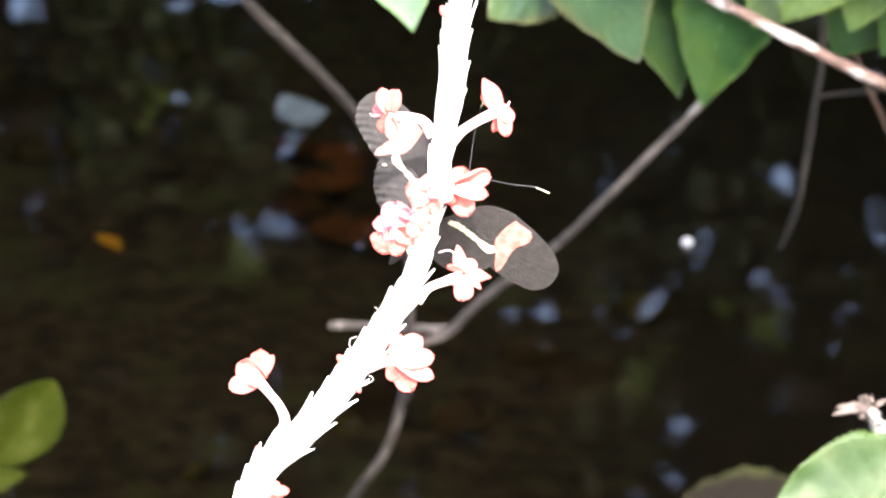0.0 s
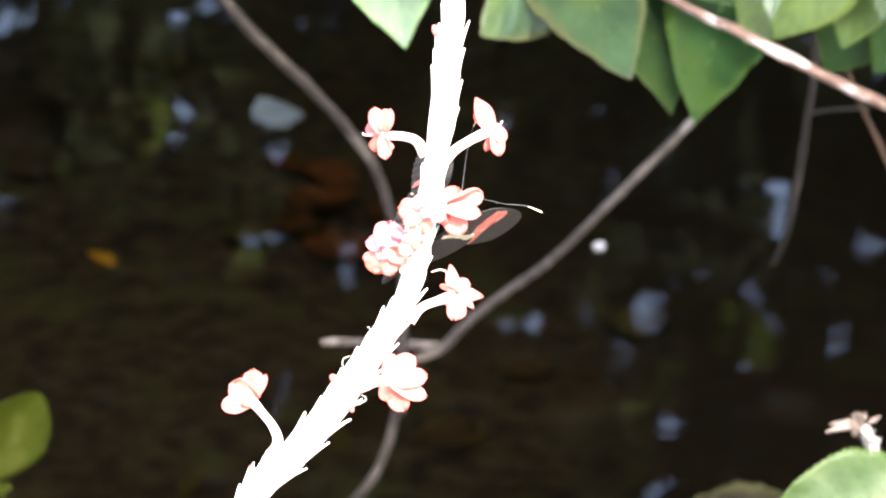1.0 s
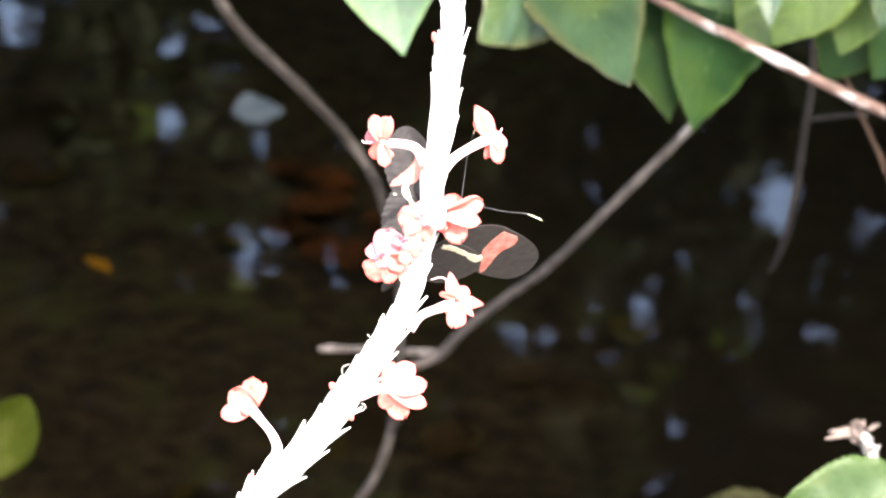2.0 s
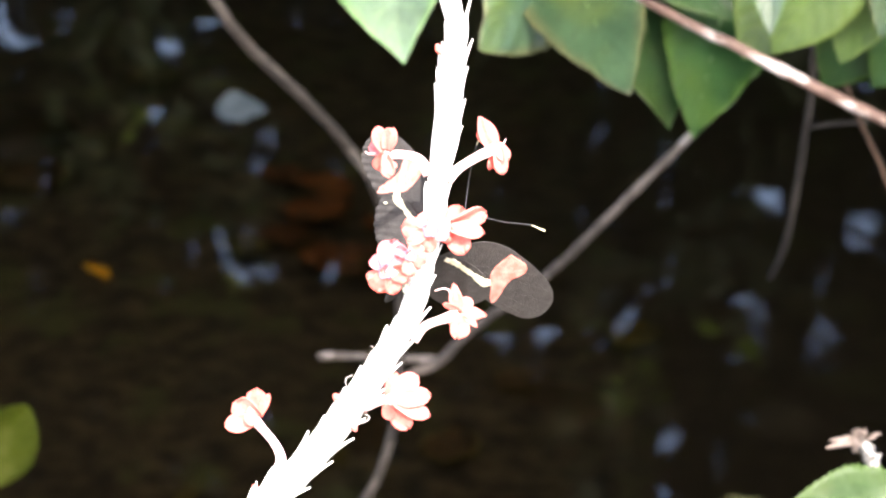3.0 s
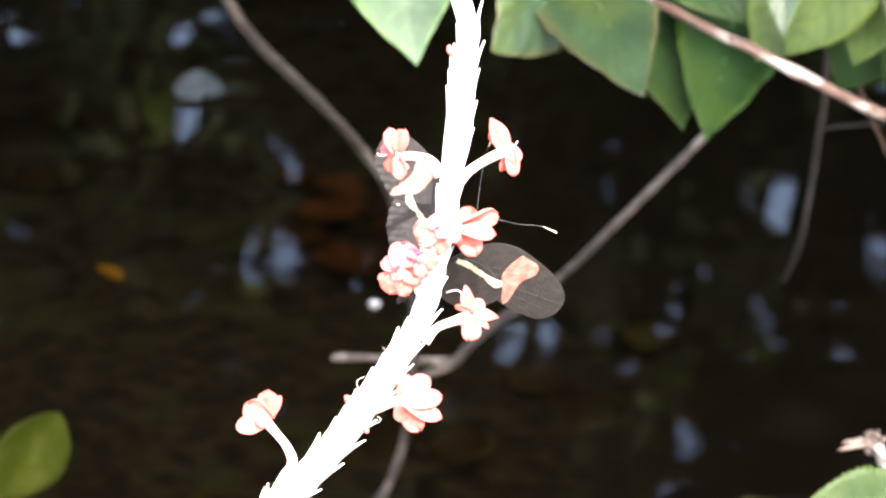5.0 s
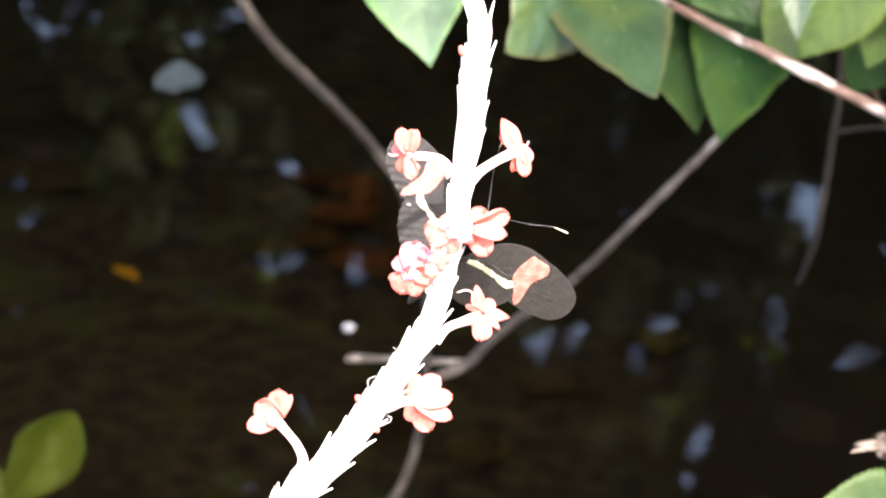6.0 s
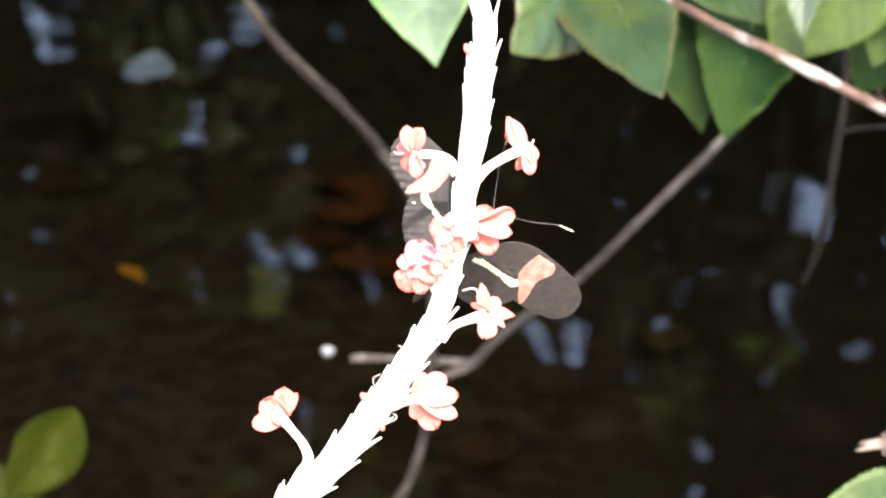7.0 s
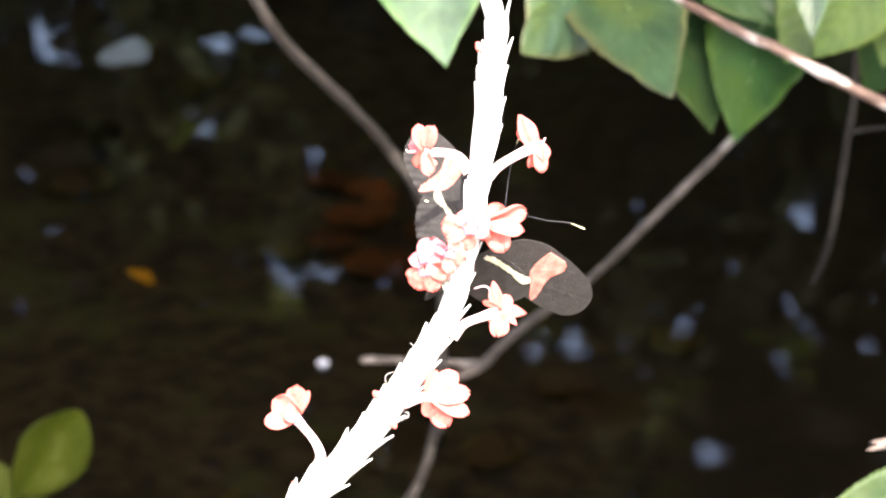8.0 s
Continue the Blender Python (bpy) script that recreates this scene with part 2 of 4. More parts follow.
def shell(rows, thick, marks=None):
    """A thin closed skin over a grid of points: the grid itself, a second layer below it, and a rim."""
    nu, nv = len(rows), len(rows[0])
    g = np.array([[tuple(p) for p in row] for row in rows])
    du, dv = np.gradient(g, axis=0), np.gradient(g, axis=1)
    n = np.cross(dv, du)
    n /= np.maximum(np.linalg.norm(n, axis=2, keepdims=True), 1e-12)
    low = g - n * thick
    bm = bmesh.new()
    if marks:
        edge, vein = bm.verts.layers.float.new("edge"), bm.verts.layers.float.new("vein")
    a = [[bm.verts.new(p) for p in row] for row in g]
    b = [[bm.verts.new(p) for p in row] for row in low]
    if marks:
        for layer in (a, b):
            for row, mark in zip(layer, marks):
                for v, (e, w) in zip(row, mark):
                    v[edge], v[vein] = e, w
    for i in range(nu - 1):
        for j in range(nv - 1):
            bm.faces.new((a[i][j], a[i][j + 1], a[i + 1][j + 1], a[i + 1][j]))
            bm.faces.new((b[i][j], b[i + 1][j], b[i + 1][j + 1], b[i][j + 1]))
    for i in range(nu - 1):
        bm.faces.new((a[i][0], a[i + 1][0], b[i + 1][0], b[i][0]))
        bm.faces.new((a[i + 1][-1], a[i][-1], b[i][-1], b[i + 1][-1]))
    for j in range(nv - 1):
        bm.faces.new((a[0][j + 1], a[0][j], b[0][j], b[0][j + 1]))
        bm.faces.new((a[-1][j], a[-1][j + 1], b[-1][j + 1], b[-1][j]))
    crease(bm)
    return bm


def spline(points, n):
    """n + 1 points on a smooth line through the given ones; each may carry a fourth number (a radius)."""
    p = [np.array(q, float) for q in points]
    p = [2 * p[0] - p[1]] + p + [2 * p[-1] - p[-2]]
    out = []
    for k in range(n + 1):
        u = k / n * (len(p) - 3)
        i = min(int(u), len(p) - 4)
        u -= i
        a, b, c, d = p[i:i + 4]
        out.append(0.5 * (2 * b + (c - a) * u + (2 * a - 5 * b + 4 * c - d) * u * u + (3 * b - 3 * c + d - a) * u ** 3))
    return out


def tube(bm, points, n=24, seg=10, at=(0, 0, 0), rough=0.0, knots=0.0, seed=0.0):
    """A round, tapering, slightly uneven stem through points (x, y, z, radius) in millimetres, closed at its ends."""
    line = spline(points, n)
    o = Vector(at)
    prev, rings = None, []
    for k, q in enumerate(line):
        c = Vector(q[:3])
        ahead = Vector(line[min(k + 1, n)][:3]) - Vector(line[max(k - 1, 0)][:3])
        ahead.normalize()
        if prev is None:
            prev = ahead.orthogonal().normalized()
        prev = (prev - ahead * prev.dot(ahead)).normalized()
        side = ahead.cross(prev)
        r = max(q[3], 0.02) * (1 + knots * max(0, math.sin(k * 1.9 + seed)) ** 8)
        ring = []
        for s in range(seg):
            a = 2 * math.pi * s / seg
            w = prev * math.cos(a) + side * math.sin(a)
            rr = r * (1 + rough * noise.noise(c * 0.15 + w * 1.3 + Vector((seed, 0, 0))))
            ring.append(bm.verts.new((c + w * rr - o) * MM))
        rings.append(ring)
    for a, b in zip(rings, rings[1:]):
        for s in range(seg):
            bm.faces.new((a[s], a[(s + 1) % seg], b[(s + 1) % seg], b[s]))
    bm.faces.new(rings[0][::-1])
    bm.faces.new(rings[-1])
    return bm


def stem(name, points, mat, parent, at, label="", **k):
    return part(name, tube(bmesh.new(), points, at=at, **k), mat, parent, label)


def blade(length, width, thick=0.25, nu=36, nv=8, point=1.5, belly=0.75, full=0.75, fold=0.12, droop=0.12, ribs=7, relief=0.35,
          teeth=0, tooth=0.0, wave=0.3, seed=0.0):
    """A leaf blade along +y from its stalk to its tip, millimetres: pointed, folded on the midrib, quilted between side ribs."""
    rows, marks = [], []
    for i in range(nu + 1):
        u = i / nu
        w = 0.5 * width * (math.sin(math.pi * min(1, u ** belly)) ** full) * (1 - 0.25 * u ** 6)
        w = max(w * (1 - max(0, u - 0.8) / 0.2 * 0.25 * (point - 1)), 0.06 * (1 - u))
        if teeth:
            w += tooth * (1 - abs(((u * teeth) % 1.0) * 2 - 1)) * (0.2 < u * 5) * (1 - u ** 4)
        row, mark = [], []
        for j in range(-nv, nv + 1):
            v = j / nv
            x = v * w * (1 + 0.07 * noise.noise(Vector((u * 5.5, seed * 1.3, 4.0 if j > 0 else 9.0))) + 0.03 * noise.noise(Vector((u * 19, seed, 2.0 if j > 0 else 7.0))))
            line = math.sin((u - 0.28 * abs(v)) * ribs * 2 * math.pi)
            mark.append((max(abs(v), max(0, u - 0.9) * 10), max(0.0, -line) ** 6))
            z = -fold * abs(x) * -1 - droop * length * u * u
            z += relief * math.sin((u - 0.28 * abs(v)) * ribs * 2 * math.pi) * min(1, w / (0.2 * width + 0.01)) * (0.3 + 0.7 * abs(v))
            z += wave * noise.noise(Vector((x * 0.12 + seed, u * 3.0, seed * 3.1))) * 2 * abs(v)
            row.append(Vector((x, u * length, z)) * MM)
        rows.append(row)
        marks.append(mark)
    return shell(rows, thick * MM, marks)


def aim(base, tip, face):
    """A pose at base whose +y runs to tip and whose +z looks as nearly as possible along face (slant plane, millimetres)."""
    b, y, f = v3(base), v3(tip) - v3(base), Vector(face)
    y.normalize()
    z = (f - y * f.dot(y)).normalized()
    m = Matrix((y.cross(z), y, z)).transposed().to_4x4()
    m.translation = b * MM
    return m


def leaf(parent, at, base, tip, width, mat, face=(0, 0, 1), label="", ribbed=True, **k):
    """One leaf with its midrib, from base to tip in the slant plane, on a plant that stands at the place at."""
    base, tip = v3(base), v3(tip)
    size = (tip - base).length
    m = Matrix.Translation(-v3(at) * MM) @ aim(base, tip, face)
    ob = part("leaf", blade(size, width, **k), mat, parent, label, m)
    if ribbed:
        dr = k.get("droop", 0.12)
        pts = [(0, size * u, -0.25 - dr * size * u * u, max(0.55 * (1 - u), 0.05) * width / 40) for u in (0, 0.25, 0.5, 0.75, 0.97)]
        part("midrib", tube(bmesh.new(), pts, 14, 6), RIB, ob)
    return ob


# ---- ground, stream and its surface ----
def bed(x, y):
    """Height of the earth: a stream bed between two banks."""
    k = max(min(1, max(0, (0.48 - y) / 0.26)), min(1, max(0, (y - 3.25) / 0.4)))
    k = k * k * (3 - 2 * k)
    return -0.10 + 0.22 * k + 0.012 * noise.noise(Vector((x * 2.2, y * 2.2, 0.0))) + 0.006 * noise.noise(Vector((x * 11, y * 11, 4.0)))


def ground():
    def axis(near, far, step, reach):
        a = list(np.arange(near, far + 1e-6, step))
        d, up, down = step, [], []
        x = far
        while x < reach:
            d *= 1.35
            x += d
            up.append(x)
        d, x = step, near
        while x > -reach:
            d *= 1.35
            x -= d
            down.append(x)
        return down[::-1] + a + up

    xs, ys = axis(-0.9, 0.9, 0.03, 300), axis(-0.6, 3.9, 0.03, 300)
    bm = bmesh.new()
    dark_mark = bm.verts.layers.float.new("edge")
    grid = []
    for y in ys:
        row = []
        for x in xs:
            v = bm.verts.new((x, y, bed(x, y)))
            # the bed grows darker towards the right, with a ragged border
            v[dark_mark] = 0.72 + 0.25 * min(1, max(0, (x - 0.005 + 0.07 * noise.noise(Vector((x * 9, y * 6, 1.0)))) / 0.12)) if 0.5 < y < 3.2 else 0
            row.append(v)
        grid.append(row)
    for a, b in zip(grid, grid[1:]):
        for i in range(len(xs) - 1):
            bm.faces.new((a[i], a[i + 1], b[i + 1], b[i]))
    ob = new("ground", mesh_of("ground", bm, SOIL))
    tagged(ob, "dark brown muddy stream bed and earth banks", "ground", kind="structure")


def water():
    xs = [-9, -6, -4, -2.8, -2, -1.5] + list(np.arange(-1.2, 1.21, 0.012)) + [1.5, 2, 2.8, 4, 6, 9]
    ys = list(np.arange(0.30, 1.7, 0.012)) + list(np.arange(1.75, 3.6, 0.06))
    waves = [(0.17, 0.25, 0.00007), (0.11, 1.9, 0.00003), (0.078, -0.35, 0.000045), (0.052, 0.55, 0.000026), (0.064, 1.25, 0.00002), (0.31, 2.4, 0.00008)]
    bm = bmesh.new()
    grid = []
    for y in ys:
        row = []
        for x in xs:
            z = 0.0
            for k, (size, way, high) in enumerate(waves):
                s = (x * math.cos(way) + y * math.sin(way)) / size * 2 * math.pi + 1.7 * k
                z += high * math.sin(s + 1.2 * noise.noise(Vector((x * 5, y * 5, k * 3.3))))
            row.append(bm.verts.new((x, y, z)))
        grid.append(row)
    for a, b in zip(grid, grid[1:]):
        for i in range(len(xs) - 1):
            bm.faces.new((a[i], a[i + 1], b[i + 1], b[i]))
    ob = new("water", mesh_of("water", bm, WATER))
    return tagged(ob, "dark rippled stream water mirroring bits of sky", "water", kind="structure")


ground()
water_sheet = water()


def stone(x, y, r, seed):
    bm = bmesh.new()
    bmesh.ops.create_icosphere(bm, subdivisions=3, radius=1)
    for v in bm.verts:
        d = v.co.normalized()
        s = 1 + 0.25 * noise.noise(d * 1.4 + Vector((seed, 0, 0))) + 0.06 * noise.noise(d * 5 + Vector((0, seed, 0)))
        v.co = Vector((d.x * r * s, d.y * r * s * 0.85, d.z * r * 0.32 * s))
    ob = new("stone", mesh_of("stone", bm, STONE))
    ob.matrix_world = pose(x, y, -0.1 - r * 0.12, 0, 0, seed * 40)
    tagged(ob, "rounded dark brown stone lying on the stream bed", "stone", "stones on the bed")


for k, (x, y, r) in enumerate([(-0.2463, 1.2673,.036), (-0.0400, 0.8780,.03), (0.0642, 0.9210,.028)]):
    stone(x, y, r, 1.0 + k)


def dead_leaf(x, y, z, turn, size, width, mat, label, curl=0.06, seed=1.0, full=0.75):
    bm = blade(size, width, thick=0.4, point=1.2, full=full, fold=0.1, droop=curl, ribs=6, relief=0.4, wave=1.2, seed=seed)
    ob = new("dead_leaf", mesh_of("dead_leaf", bm, mat))
    ob.matrix_world = pose(x, y, z if z > 0 else bed(x, y) + (z + 0.085) * 0.5 + 0.006, 0, 0, turn)
    return tagged(ob, label, "dead leaf", "dead leaves in the stream")


dead_leaf(-0.1930, 1.0686, -0.085, -132, 21, 10, DEAD_YELLOW, "small yellow dead leaf on the stream bed", seed=2.0)
for k, (x, y, z, turn, size, wide) in enumerate([(-0.0976, 1.1794, -0.084, -40, 34, 30), (-0.0722, 1.1874, -0.080, -150, 30, 26), (-0.0498, 1.1651, -0.083, 60, 28, 22), (-0.0896, 1.1402, -0.078, -100, 38, 28),
                                                (-0.0610, 1.1310, -0.075, 20, 36, 34), (-0.0435, 1.1234, -0.081, -70, 26, 22), (-0.0973, 1.1009, -0.084, -60, 36, 32), (-0.0736, 1.0876, -0.077, -130, 40, 34),
                                                (-0.0504, 1.0802, -0.082, -10, 32, 28)]):
    dead_leaf(x, y, z, turn, size, wide, DEAD_RUST, "mottled rust-brown dead leaf in a drift on the bed", 0.1, 15.0 + k)
dead_leaf(-0.1229, 1.0876, -0.085, -80, 30, 26, DEAD_OLIVE, "olive dead leaf on the stream bed", seed=5.0)
dead_leaf(-0.1240, 0.7926, -0.085, -12, 30, 10, DEAD_OLIVE, "narrow ochre-brown dead leaf on the stream bed", seed=6.0)
dead_leaf(0.0921, 0.9696, -0.085, -30, 40, 30, DEAD_OLIVE, "olive dead leaf beside stones on the bed", seed=7.0)
dead_leaf(0.0274, 0.9246, -0.085, -70, 30, 24, DEAD_BROWN, "dull brown dead leaf on the stream bed", seed=8.0)
dead_leaf(-0.1899, 1.3327, -0.085, -70, 36, 28, DEAD_OLIVE, "mossy olive dead leaf on the stream bed", seed=9.0)
dead_leaf(-0.2421, 1.1794, -0.085, -20, 50, 44, DEAD_BROWN, "broad brown dead leaf on the stream bed", seed=10.0)
dead_leaf(0.145, 0.598, 0.004, 84, 50, 56, RIMMED, "brown dead leaf with an olive rim afloat on water", 0.02, seed=11.0, full=0.42)
dead_leaf(-0.0011, 0.8404, -0.085, -20, 40, 30, DEAD_BROWN, "brown dead leaf between stones on the bed", seed=12.0)
dead_leaf(-0.0619, 0.8637, -0.085, -150, 30, 20, DEAD_OLIVE, "olive-brown dead leaf on the stream bed", seed=13.0)
drift_leaf = dead_leaf(0, 0, 0, -75, 27, 40, PALE, "bleached grey leaf drifting on the water", 0.02, seed=14.0)


def bubbles():
    bm = bmesh.new()
    for x, y, r in ((0, 0, 2.1), (2.0, 1.2, 1.1), (-1.8, 1.0, 1.0), (0.6, -2.3, 0.8)):
        bmesh.ops.create_icosphere(bm, subdivisions=3, radius=r * MM, matrix=Matrix.Translation(Vector((x, y, r * 0.25)) * MM))
    ob = new("foam_bubble", mesh_of("foam_bubble", bm, FOAM))
    return tagged(ob, "small white cluster of foam bubbles drifting on water", "foam")


foam = bubbles()


# ---- the far thicket that the water mirrors ----
def leaf_cloud(name, spots, mat, size, seed):
    """Many small pointed leaves in one mesh, one at each of the spots (x, y, z, tilt)."""
    rng = random.Random(seed)
    verts, faces = [], []
    for x, y, z in spots:
        s = size * rng.uniform(0.6, 1.3)
        m = Matrix.Translation((x, y, z)) @ Euler((rng.uniform(0.3, 2.2), rng.uniform(-0.7, 0.7), rng.uniform(-1.2, 1.2))).to_matrix().to_4x4()
        k = len(verts)
        for p in ((0, -0.5, 0), (0.27, -0.12, 0.05), (0.2, 0.22, 0.04), (0, 0.55, -0.06), (-0.2, 0.22, 0.04), (-0.27, -0.12, 0.05)):
            verts.append(m @ (Vector(p) * s))
        faces += [(k, k + 1, k + 2, k + 3), (k, k + 3, k + 4, k + 5)]
    me = bpy.data.meshes.new(name)
    me.from_pydata(verts, [], faces)
    me.materials.append(mat)
    return new(name, me)


# gaps in the far foliage through which the sky shows: x, height, half width, half height
GAPS = [(-0.603, 1.118, 0.019, 0.013), (-0.382, 1.12, 0.021, 0.014), (-0.333, 1.095, 0.02, 0.01), (-0.252, 1.316, 0.007, 0.021), (-0.387, 1.251, 0.01, 0.017), (-0.622, 1.405, 0.013, 0.009),
        (-0.292, 1.46, 0.015, 0.016), (-0.249, 1.46, 0.021, 0.016), (-0.295, 1.503, 0.01, 0.013), (-0.15, 1.49, 0.007, 0.01), (0.469, 1.371, 0.023, 0.027), (0.473, 1.415, 0.011, 0.009),
        (0.617, 1.44, 0.026, 0.011), (0.083, 1.588, 0.021, 0.013), (0.138, 1.585, 0.018, 0.02), (0.283, 1.564, 0.016, 0.014), (0.248, 1.631, 0.009, 0.01), (0.347, 1.494, 0.009, 0.008),
        (0.564, 1.605, 0.013, 0.016), (0.336, 1.757, 0.011, 0.023), (0.322, 1.852, 0.008, 0.011), (0.434, 1.53, 0.011, 0.007), (-0.531, 1.089, 0.009, 0.008)]


# sprays of young leaves at the front of the foliage: x, height, spread, number of leaves
SPRAYS = ((0.299, 1.547, 0.018, 8), (0.264, 1.596, 0.018, 7), (-0.4, 1.168, 0.018, 9), (-0.415, 1.195, 0.011, 5), (-0.278, 1.414, 0.016, 7), (0.437, 1.508, 0.021, 7), (0.375, 1.485, 0.011, 4))


def thicket():
    base = new("thicket")
    base.location = (0, 4.0, 0.1)
    tagged(base, "dense dark green thicket along the far bank", "shrub")
    rng = random.Random(5)
    near, far = [], []
    while len(near) < 80000:
        x, y, z = rng.uniform(-1.15, 1.15), rng.uniform(-0.15, 0.25), rng.uniform(0.5, 2.3)
        # the gaps slope upwards through the depth of the foliage
        if any(((x - a * (1 + y / 4.7)) / (0.88 * w + 0.009)) ** 2 + ((z + 0.1 - b - y * (b + 0.74) / 4.7) / (0.88 * h + 0.009)) ** 2 < 1 for a, b, w, h in GAPS):
            if rng.random() > 0.010:        # a few stray leaves hang in the gaps
                continue
        near.append((x, y, z))
    while len(far) < 12000:
        x, z = rng.uniform(-8, 8), rng.uniform(-0.1, 5.0) * rng.uniform(0.7, 1)
        if abs(x) < 1.0 and 0.65 < z < 2.15:
            continue
        far.append((x, rng.uniform(-0.3, 0.6), z))
    a = leaf_cloud("foliage", near, THICKET, 0.042, 1)
    b = leaf_cloud("outer_foliage", far, THICKET, 0.30, 2)
    pale = []
    for gx, gz, wide, n in SPRAYS:
        for k in range(n):
            pale.append((gx + rng.gauss(0, wide * 0.6), -0.2, gz - 0.1 + rng.gauss(0, wide * 0.6)))
    c = leaf_cloud("young_foliage", pale, YOUNG, 0.03, 4)
    for ob in (a, b, c):
        ob.parent = base
        tagged(ob, kind="stuff")
    for k in range(14):
        x = -7 + k * 1.03 + rng.uniform(-0.3, 0.3)
        h = rng.uniform(1800, 3600)
        bm = tube(bmesh.new(), [(x * 1000, 200, -120, 30), (x * 1000 + 60, 220, h * 0.5, 22), (x * 1000 - 40, 190, h, 8)], 16, 8, rough=0.3, seed=k)
        part("trunk", bm, TRUNK, base)


thicket()


# ---- an unseen tree, added to keep the sun off the stream ----
def shade_tree():
    foot = (2.1, -1.6, 0.1)
    base = new("added_shade_tree")
    base.location = foot
    tagged(base, "unseen leafy tree added to shade the stream", "tree")
    part("trunk", tube(bmesh.new(), [(0, 0, -150, 110), (-60, 80, 900, 90), (-250, 350, 2000, 70), (-500, 800, 2700, 45)], 24, 12, rough=0.25), TRUNK, base)
    for pts in ([(-250, 350, 2000, 50), (-700, 500, 2500, 34), (-1500, 900, 2750, 12)], [(-500, 800, 2700, 40), (-1000, 1500, 2900, 26), (-1900, 2300, 3000, 8)],
                [(-500, 800, 2700, 40), (-300, 1600, 3000, 26), (-200, 2800, 3100, 8)]):
        part("limb", tube(bmesh.new(), pts, 18, 9, rough=0.25), TRUNK, base)
    rng = random.Random(9)
    spots = []
    while len(spots) < 36000:
        x, y, z = rng.uniform(-2.0, 2.6), rng.uniform(-1.2, 4.1), rng.uniform(2.35, 3.15)
        k = SUN / SUN.z
        gx, gy = x - k.x * z, y - k.y * z         # where its shadow falls on the water
        # crown trimmed so its shadow spares near plants, one leaf and the sprays
        edge = 0.54 + 0.08 * math.exp(-((gx + 0.08) / 0.035) ** 2) + 0.02 * noise.noise(Vector((gx * 6, gy * 6, 0)))
        if any((gx - a + k.x * b) ** 2 + (gy - 3.8 + k.y * b) ** 2 < 0.1 ** 2 for a, b, _, _ in SPRAYS):
            continue
        if gy < edge or gy > 5.6 or (gy > 4.1 and noise.noise(Vector((gx * 5, gy * 5, 7.0))) > 0.14):
            continue
        spots.append((x - foot[0], y - foot[1], z - foot[2]))
    crown = leaf_cloud("crown", spots, CANOPY, 0.13, 3)
    crown.parent = base
    tagged(crown, kind="stuff")


shade_tree()


# ---- stems and leaves behind the spike ----
def grey_stem():
    at = (-33.2, -105.7, -700.0)
    t = thing("vine", at, "bare grey-brown vine arching down into the water", "vine")
    stem("cane", [(*(-97.8, 120.9, -590.0), 2.36), (*(-85.0, 93.2, -590.0), 2.21), (*(-73.2, 76.8, -600.0), 2.14), (*(-53.8, 58.3, -610.0), 2.14), (*(-42.0, 46.2, -620.0), 2.11), (*(-35.0, 37.8, -630.0), 2.07), (*(-27.9, 27.7, -630.0), 2.07), (*(-23.3, 16.8, -640.0), 1.99), (*(-19.8, 4.1, -645.0), 1.92), (*(-17.1, -9.0, -650.0), 1.92), (*(-16.1, -27.0, -660.0), 1.84), (*(-16.6, -49.7, -670.0), 1.92), (*(-19.2, -72.7, -680.0), 1.92), (*(-25.6, -93.8, -690.0), 1.84), (*(-36.9, -110.6, -700.0), 1.84), (*(-63.6, -151.5, -790.0), 1.77)],
         BARK_GREY, t, at, n=70, seg=12, rough=0.25, knots=0.05)
    p, q = (-18.4, -72.9, -680.0), (-16.2, -70.6, -672.0)
    stem("knot", [(*p, 2.0), (*[(u + v) / 2 for u, v in zip(p, q)], 1.8), (*q, 0.9)], BARK_GREY, t, at, n=8, seg=8, rough=0.3)


def grey_twig():
    at = (1.4, -46.7, -730.0)
    t = thing("dead_twig", at, "grey dead twig with a short side spur above water", "twig")
    main = stem("twig", [(*(128.3, 85.6, -560.0), 1.29), (*(108.7, 62.2, -550.0), 1.36), (*(92.7, 42.9, -540.0), 1.50), (*(75.7, 25.4, -550.0), 1.50), (*(60.0, 9.2, -570.0), 1.57), (*(46.7, -5.4, -610.0), 1.57), (*(36.5, -14.7, -635.0), 1.57), (*(26.0, -22.6, -660.0), 1.63), (*(14.6, -31.8, -690.0), 1.82), (*(6.5, -39.6, -710.0), 1.82), (*(-0.9, -47.7, -730.0), 1.97), (*(-14.6, -53.3, -730.0), 1.61), (*(-16.7, -55.4, -710.0), 1.09)], BARK_PALE, t, at, n=60, seg=12, rough=0.3, knots=0.15, seed=2)
    stem("spur", [(*(-51.8, -46.2, -760.0), 1.09), (*(-46.5, -45.8, -760.0), 1.38), (*(-31.9, -45.9, -750.0), 1.24), (*(-15.1, -46.4, -740.0), 1.31), (*(1.4, -46.7, -730.0), 1.61)], BARK_PALE, main, at, n=24, seg=10, rough=0.35, knots=0.3, seed=3)


